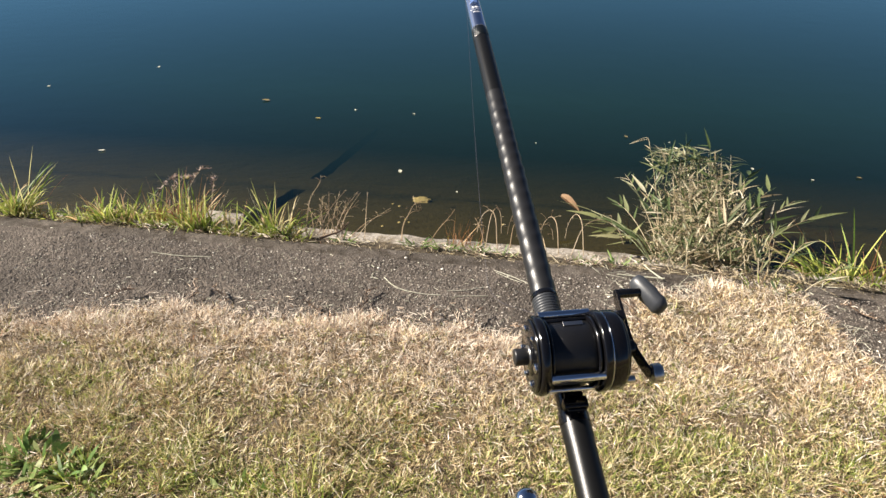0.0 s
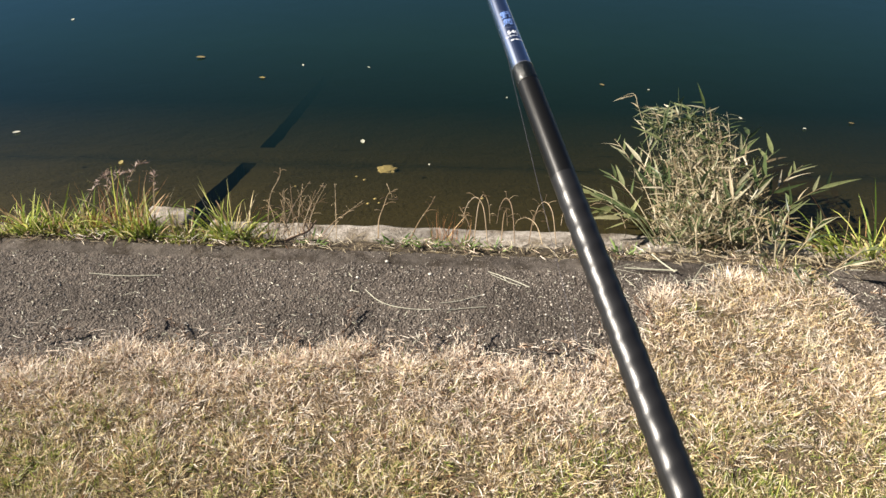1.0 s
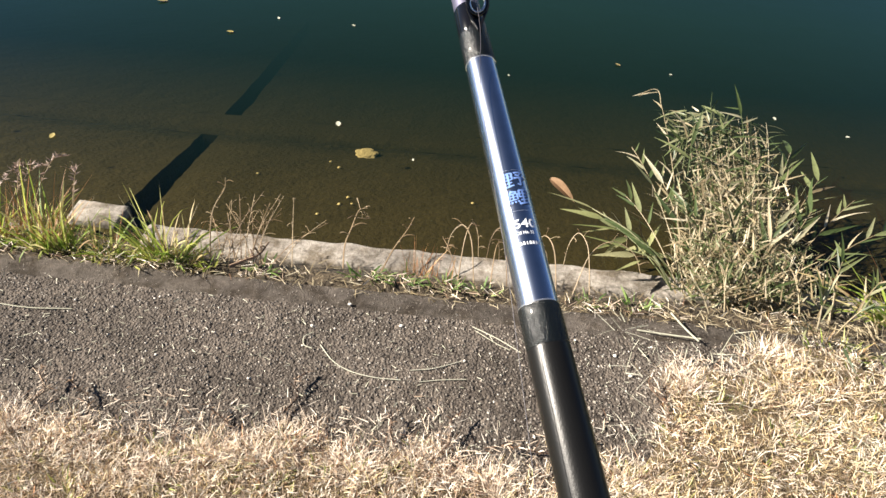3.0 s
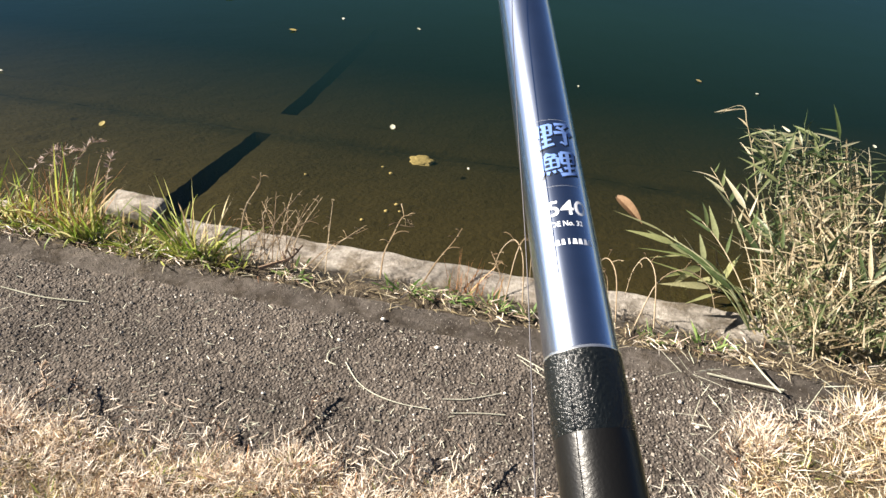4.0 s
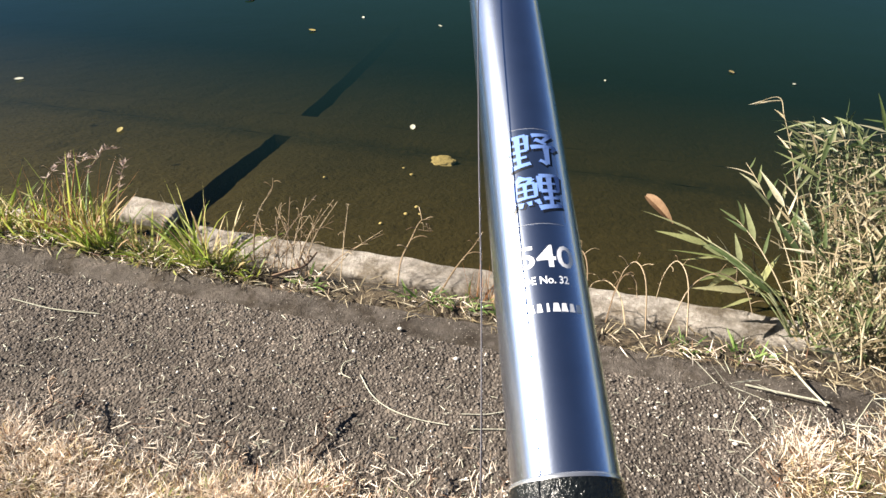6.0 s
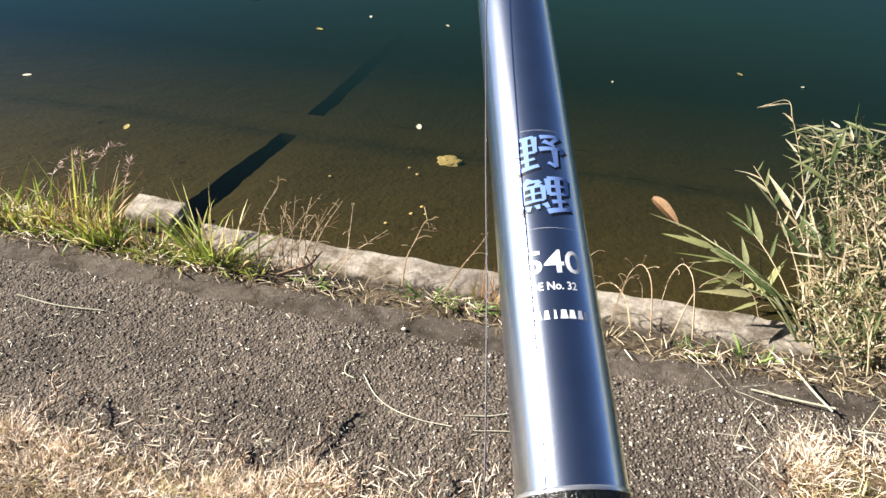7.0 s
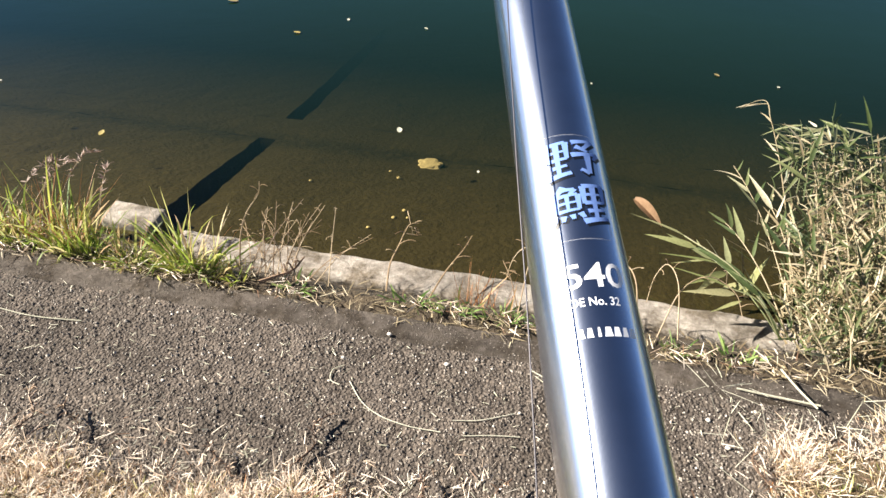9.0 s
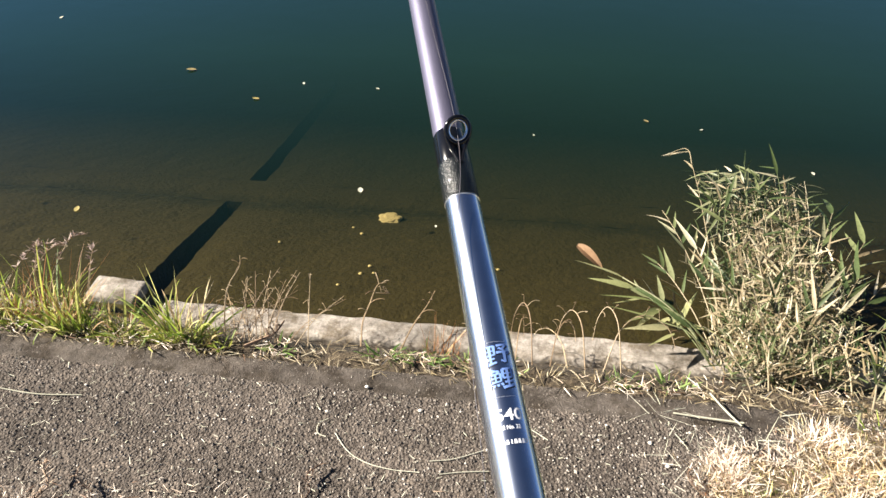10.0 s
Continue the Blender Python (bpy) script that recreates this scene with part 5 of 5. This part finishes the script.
scatter("turf_litter", "short bleached straws lying loose on the turf", 9000, -2.2, 1.7, 0.75, 2.35, (0.008, 0.034), (0.0009, 0.0020), PINK_STRAW, 0.030, lambda u, v: 1.0 if v < turf_edge(u) else 0)
scatter("red_litter", "reddish brown dead stalks lying on the turf", 5000, -2.2, 1.7, 0.9, 2.3, (0.010, 0.040), (0.0010, 0.0022), RED_STEM, 0.026, lambda u, v: max(0, noise.noise(Vector((u * 4, v * 4, 88)))) * 2.2 if v < turf_edge(u) else 0)
scatter("loose_straw", "long loose straws at the turf's edge", 260, 0.16, 1.0, 1.95, 2.46, (0.04, 0.11), (0.0010, 0.0022), PALE_LEAF, 0.012)
scatter("loose_straw", "long loose straws at the turf's edge", 120, -1.9, 0.3, 1.86, 2.04, (0.02, 0.06), (0.0009, 0.0017), PINK_STRAW, 0.012)
scatter("bright_straw", "bleached straw lying along the edge of the border", 1700, -2.2, 0.7, 2.475, 2.560, (0.008, 0.048), (0.0010, 0.0028), PINK_STRAW, 0.008, lambda u, v: min(1, max(0.04, 0.25 + 1.6 * noise.noise(Vector((u * 5, v * 9, 14))))))


def stone(name, label, at, size, material, seed, group="", rough=0.35, pitch=1.4):
    bm = bmesh.new()
    bmesh.ops.create_icosphere(bm, subdivisions=2 if pitch < 2 else 4, radius=1.0)
    for v in bm.verts:
        v.co = v.co * (1 + rough * noise.noise(v.co * pitch + Vector((seed, 0, 0))))
        v.co = Vector((v.co.x * size[0], v.co.y * size[1], v.co.z * size[2]))
    me = bpy.data.meshes.new(name)
    bm.to_mesh(me)
    bm.free()
    me.materials.append(material)
    me.polygons.foreach_set("use_smooth", [True] * len(me.polygons))
    return thing(name, label, "stone", SHORE @ Matrix.Translation(at), me, group)


for i, (u, v, s) in enumerate(((0.157, 2.316, 6), (0.193, 2.25, 6), (-0.686, 2.309, 5), (-0.439, 2.345, 6), (-0.693, 2.232, 3.5), (-1.067, 2.145, 4), (-1.381, 2.313, 4), (-0.60, 2.41, 6), (-0.9, 2.30, 3.5), (-0.25, 2.24, 4), (0.05, 2.36, 4), (-1.15, 2.36, 3.5), (-0.8, 2.10, 3.5), (-0.05, 2.15, 3.5), (-1.7, 2.2, 4), (1.15, 2.3, 4))):
    stone("pebble", "small pale pebble on the concrete", (u, v, 0.005), (s * 0.001, s * 0.0009, s * 0.0006), PEBBLE, i * 3.7, "pebbles on the paving")
stone("tan_stone", "pale tan stone on the submerged slab", (-0.846, 3.828, -0.366), (0.050, 0.042, 0.008), FOAM, 4, "", 0.40, 2.1)
for i, (u, v, s) in enumerate(((-0.83, 3.21, 9), (-0.81, 3.28, 8), (-0.89, 3.10, 7), (-0.78, 3.22, 6), (-0.93, 3.62, 9), (-0.99, 3.70, 7), (-1.25, 3.45, 7), (-0.30, 3.35, 8))):
    stone("bed_pebble", "pale pebble on the submerged slab", (u, v, bed_height(u, v) + 0.004), (s * 0.0010, s * 0.0008, s * 0.0005), FOAM, i * 2.1, "pebbles on the pond bed")

# floating leaves
DRAB_LEAF = leaf_material("drab_leaf", [(0.0, (0.22, 0.17, 0.07)), (1.0, (0.32, 0.26, 0.12))], 30.0, 0.1, 0.7)
FLOAT = [(-0.905, 3.573, 0.034, PALE_LEAF, 0.3), (-2.025, 3.278, 0.034, YELLOW_LEAF, 0.2), (-2.74, 3.618, 0.036, PALE_LEAF, 2.3), (-1.68, 4.466, 0.035, YELLOW_LEAF, 1.7), (0.36, 4.424, 0.028, DRAB_LEAF, 0.9), (-2.20, 4.83, 0.055, DRAB_LEAF, 1.8), (-1.50, 4.69, 0.022, PALE_LEAF, 0.4),
         (-3.585, 5.651, 0.035, PALE_LEAF, 0.0), (-1.066, 4.671, 0.022, PALE_LEAF, 1.0), (-4.091, 4.89, 0.030, PALE_LEAF, 0.0), (1.311, 3.866, 0.022, PALE_LEAF, 2.2), (1.572, 3.938, 0.026, DRAB_LEAF, 1.5), (0.612, 4.371, 0.02, PALE_LEAF, 2.4), (1.02, 3.967, 0.022, PALE_LEAF, 0.2), (-0.2, 4.2, 0.014, PALE_LEAF, 0.2), (-0.55, 3.35, 0.014, PALE_LEAF, 0.2)]
for u, v, s, mat, turn in FLOAT:
    u, v = -0.195 + (u + 0.195) * 1.0325, 1.215 + (v - 1.215) * 1.0325
    me = leaf_mesh("floating_leaf", s * 1.1, s * 0.66, -0.1, mat, 0.2, True)
    word = {id(PALE_LEAF): "bleached pale", id(YELLOW_LEAF): "yellow", id(DRAB_LEAF): "drab olive"}[id(mat)]
    thing("floating_leaf", word + " fallen leaf floating on the water", "leaf", SHORE @ Matrix.Translation((u, v, WATER + 0.004)) @ Matrix.Rotation(turn, 4, 'Z'), me, "leaves on the water")

# broad-leaved weeds and brighter tufts in the turf
for u, v, n, h, w in ((-1.24, 1.13, 90, 0.10, (0.012, 0.024)), (-1.15, 1.08, 80, 0.10, (0.008, 0.016)), (-1.33, 1.16, 70, 0.09, (0.012, 0.022)), (-1.28, 1.05, 60, 0.09, (0.01, 0.02)), (-0.70, 1.10, 26, 0.09, (0.012, 0.022)), (-0.58, 1.12, 26, 0.08, (0.010, 0.018))):
    clump("broadleaf_weed", "bright green broad-leaved weed in the turf", u, v, n, h, 0.8, (0, 0), WEED_LEAF, w, (0.1, 0.5), 0.06, "weeds in the turf", 0.0)
for u, v, n, h in ((-1.12, 1.12, 140, 0.11), (-0.60, 1.15, 120, 0.10), (-0.50, 1.10, 120, 0.10), (-0.66, 1.18, 40, 0.06), (-0.95, 1.2, 40, 0.05), (0.5, 1.40, 50, 0.05), (0.75, 1.55, 50, 0.05), (0.9, 1.35, 50, 0.05), (-0.1, 1.3, 40, 0.05), (0.78, 2.42, 50, 0.06)):
    clump("green_tuft", "fresh green tuft in the dry turf", u, v, n, h * 1.1, 0.7, (0, 0), FRESH_GREEN, (0.002, 0.004), (0.1, 0.4), 0.06, "tufts in the turf", 0.0)


# ---- reflection modelled as a dark lattice at the water's surface, off along the bank ----
def reflection_lattice():
    net = thing("reflected_lattice", "dark diamond lattice on the water, modelled in place of a reflection", "net", SHORE)
    edge = lambda v: 2.08 + 0.35 * (v - 4.37)
    verts = [(edge(v) + 2.2 * f, v, WATER + 0.003 + 0.004 * noise.noise(Vector((f * 9, v * 3, 0)))) for v in steps(4.1, 7.3, 24) for f in steps(0, 1, 12)]
    faces = [(j * 13 + i, j * 13 + i + 1, j * 13 + i + 14, j * 13 + i + 13) for j in range(24) for i in range(12)]
    part("dark_sheet", mesh_of("dark_sheet", verts, faces, REFLECTED_DARK, True), net, "dark sheet of the modelled reflection")
    groups = []
    for k in range(-4, 34, 4):
        for sg in (-1, 1):
            pts = []
            for m in range(13):
                v = 4.1 + 0.1 * k + sg * m * 0.24 if sg > 0 else 4.1 + 0.1 * k + m * -0.24 + 1.6
                if 4.1 <= v <= 7.3:
                    pts.append((edge(v) + m * 0.15, v + 0.06 * noise.noise(Vector((m, k, sg))), WATER + 0.012 + 0.006 * (m % 2)))
            if len(pts) > 2:
                groups.append(tube(spline(pts, 3), 0.009, 6))
    groups.append(tube([(edge(v) + 0.01 * noise.noise(Vector((v * 6, 0, 0))), v, WATER + 0.01) for v in steps(4.1, 7.3, 30)], 0.012, 6))
    lattice = part("bar_lattice", mesh_of("bar_lattice", *joined(*groups), REFLECTED_BAR, True), net, "brown crossing bars of the modelled reflection")
    lattice["kind"] = "stuff"


reflection_lattice()
for u, v in ((-1.06, 0.98), (-0.98, 0.93), (-1.12, 0.92), (-0.90, 0.97), (-0.20, 0.90), (-0.12, 0.86), (0.05, 0.88), (-0.45, 0.92)):
    clump("green_tuft", "fresh green grass tuft in the dry turf", u, v, 46, 0.075, 0.8, (0, 0), FRESH_GREEN, (0.0015, 0.0035), (0.1, 0.6), 0.04, "weeds in the turf", 0.0)
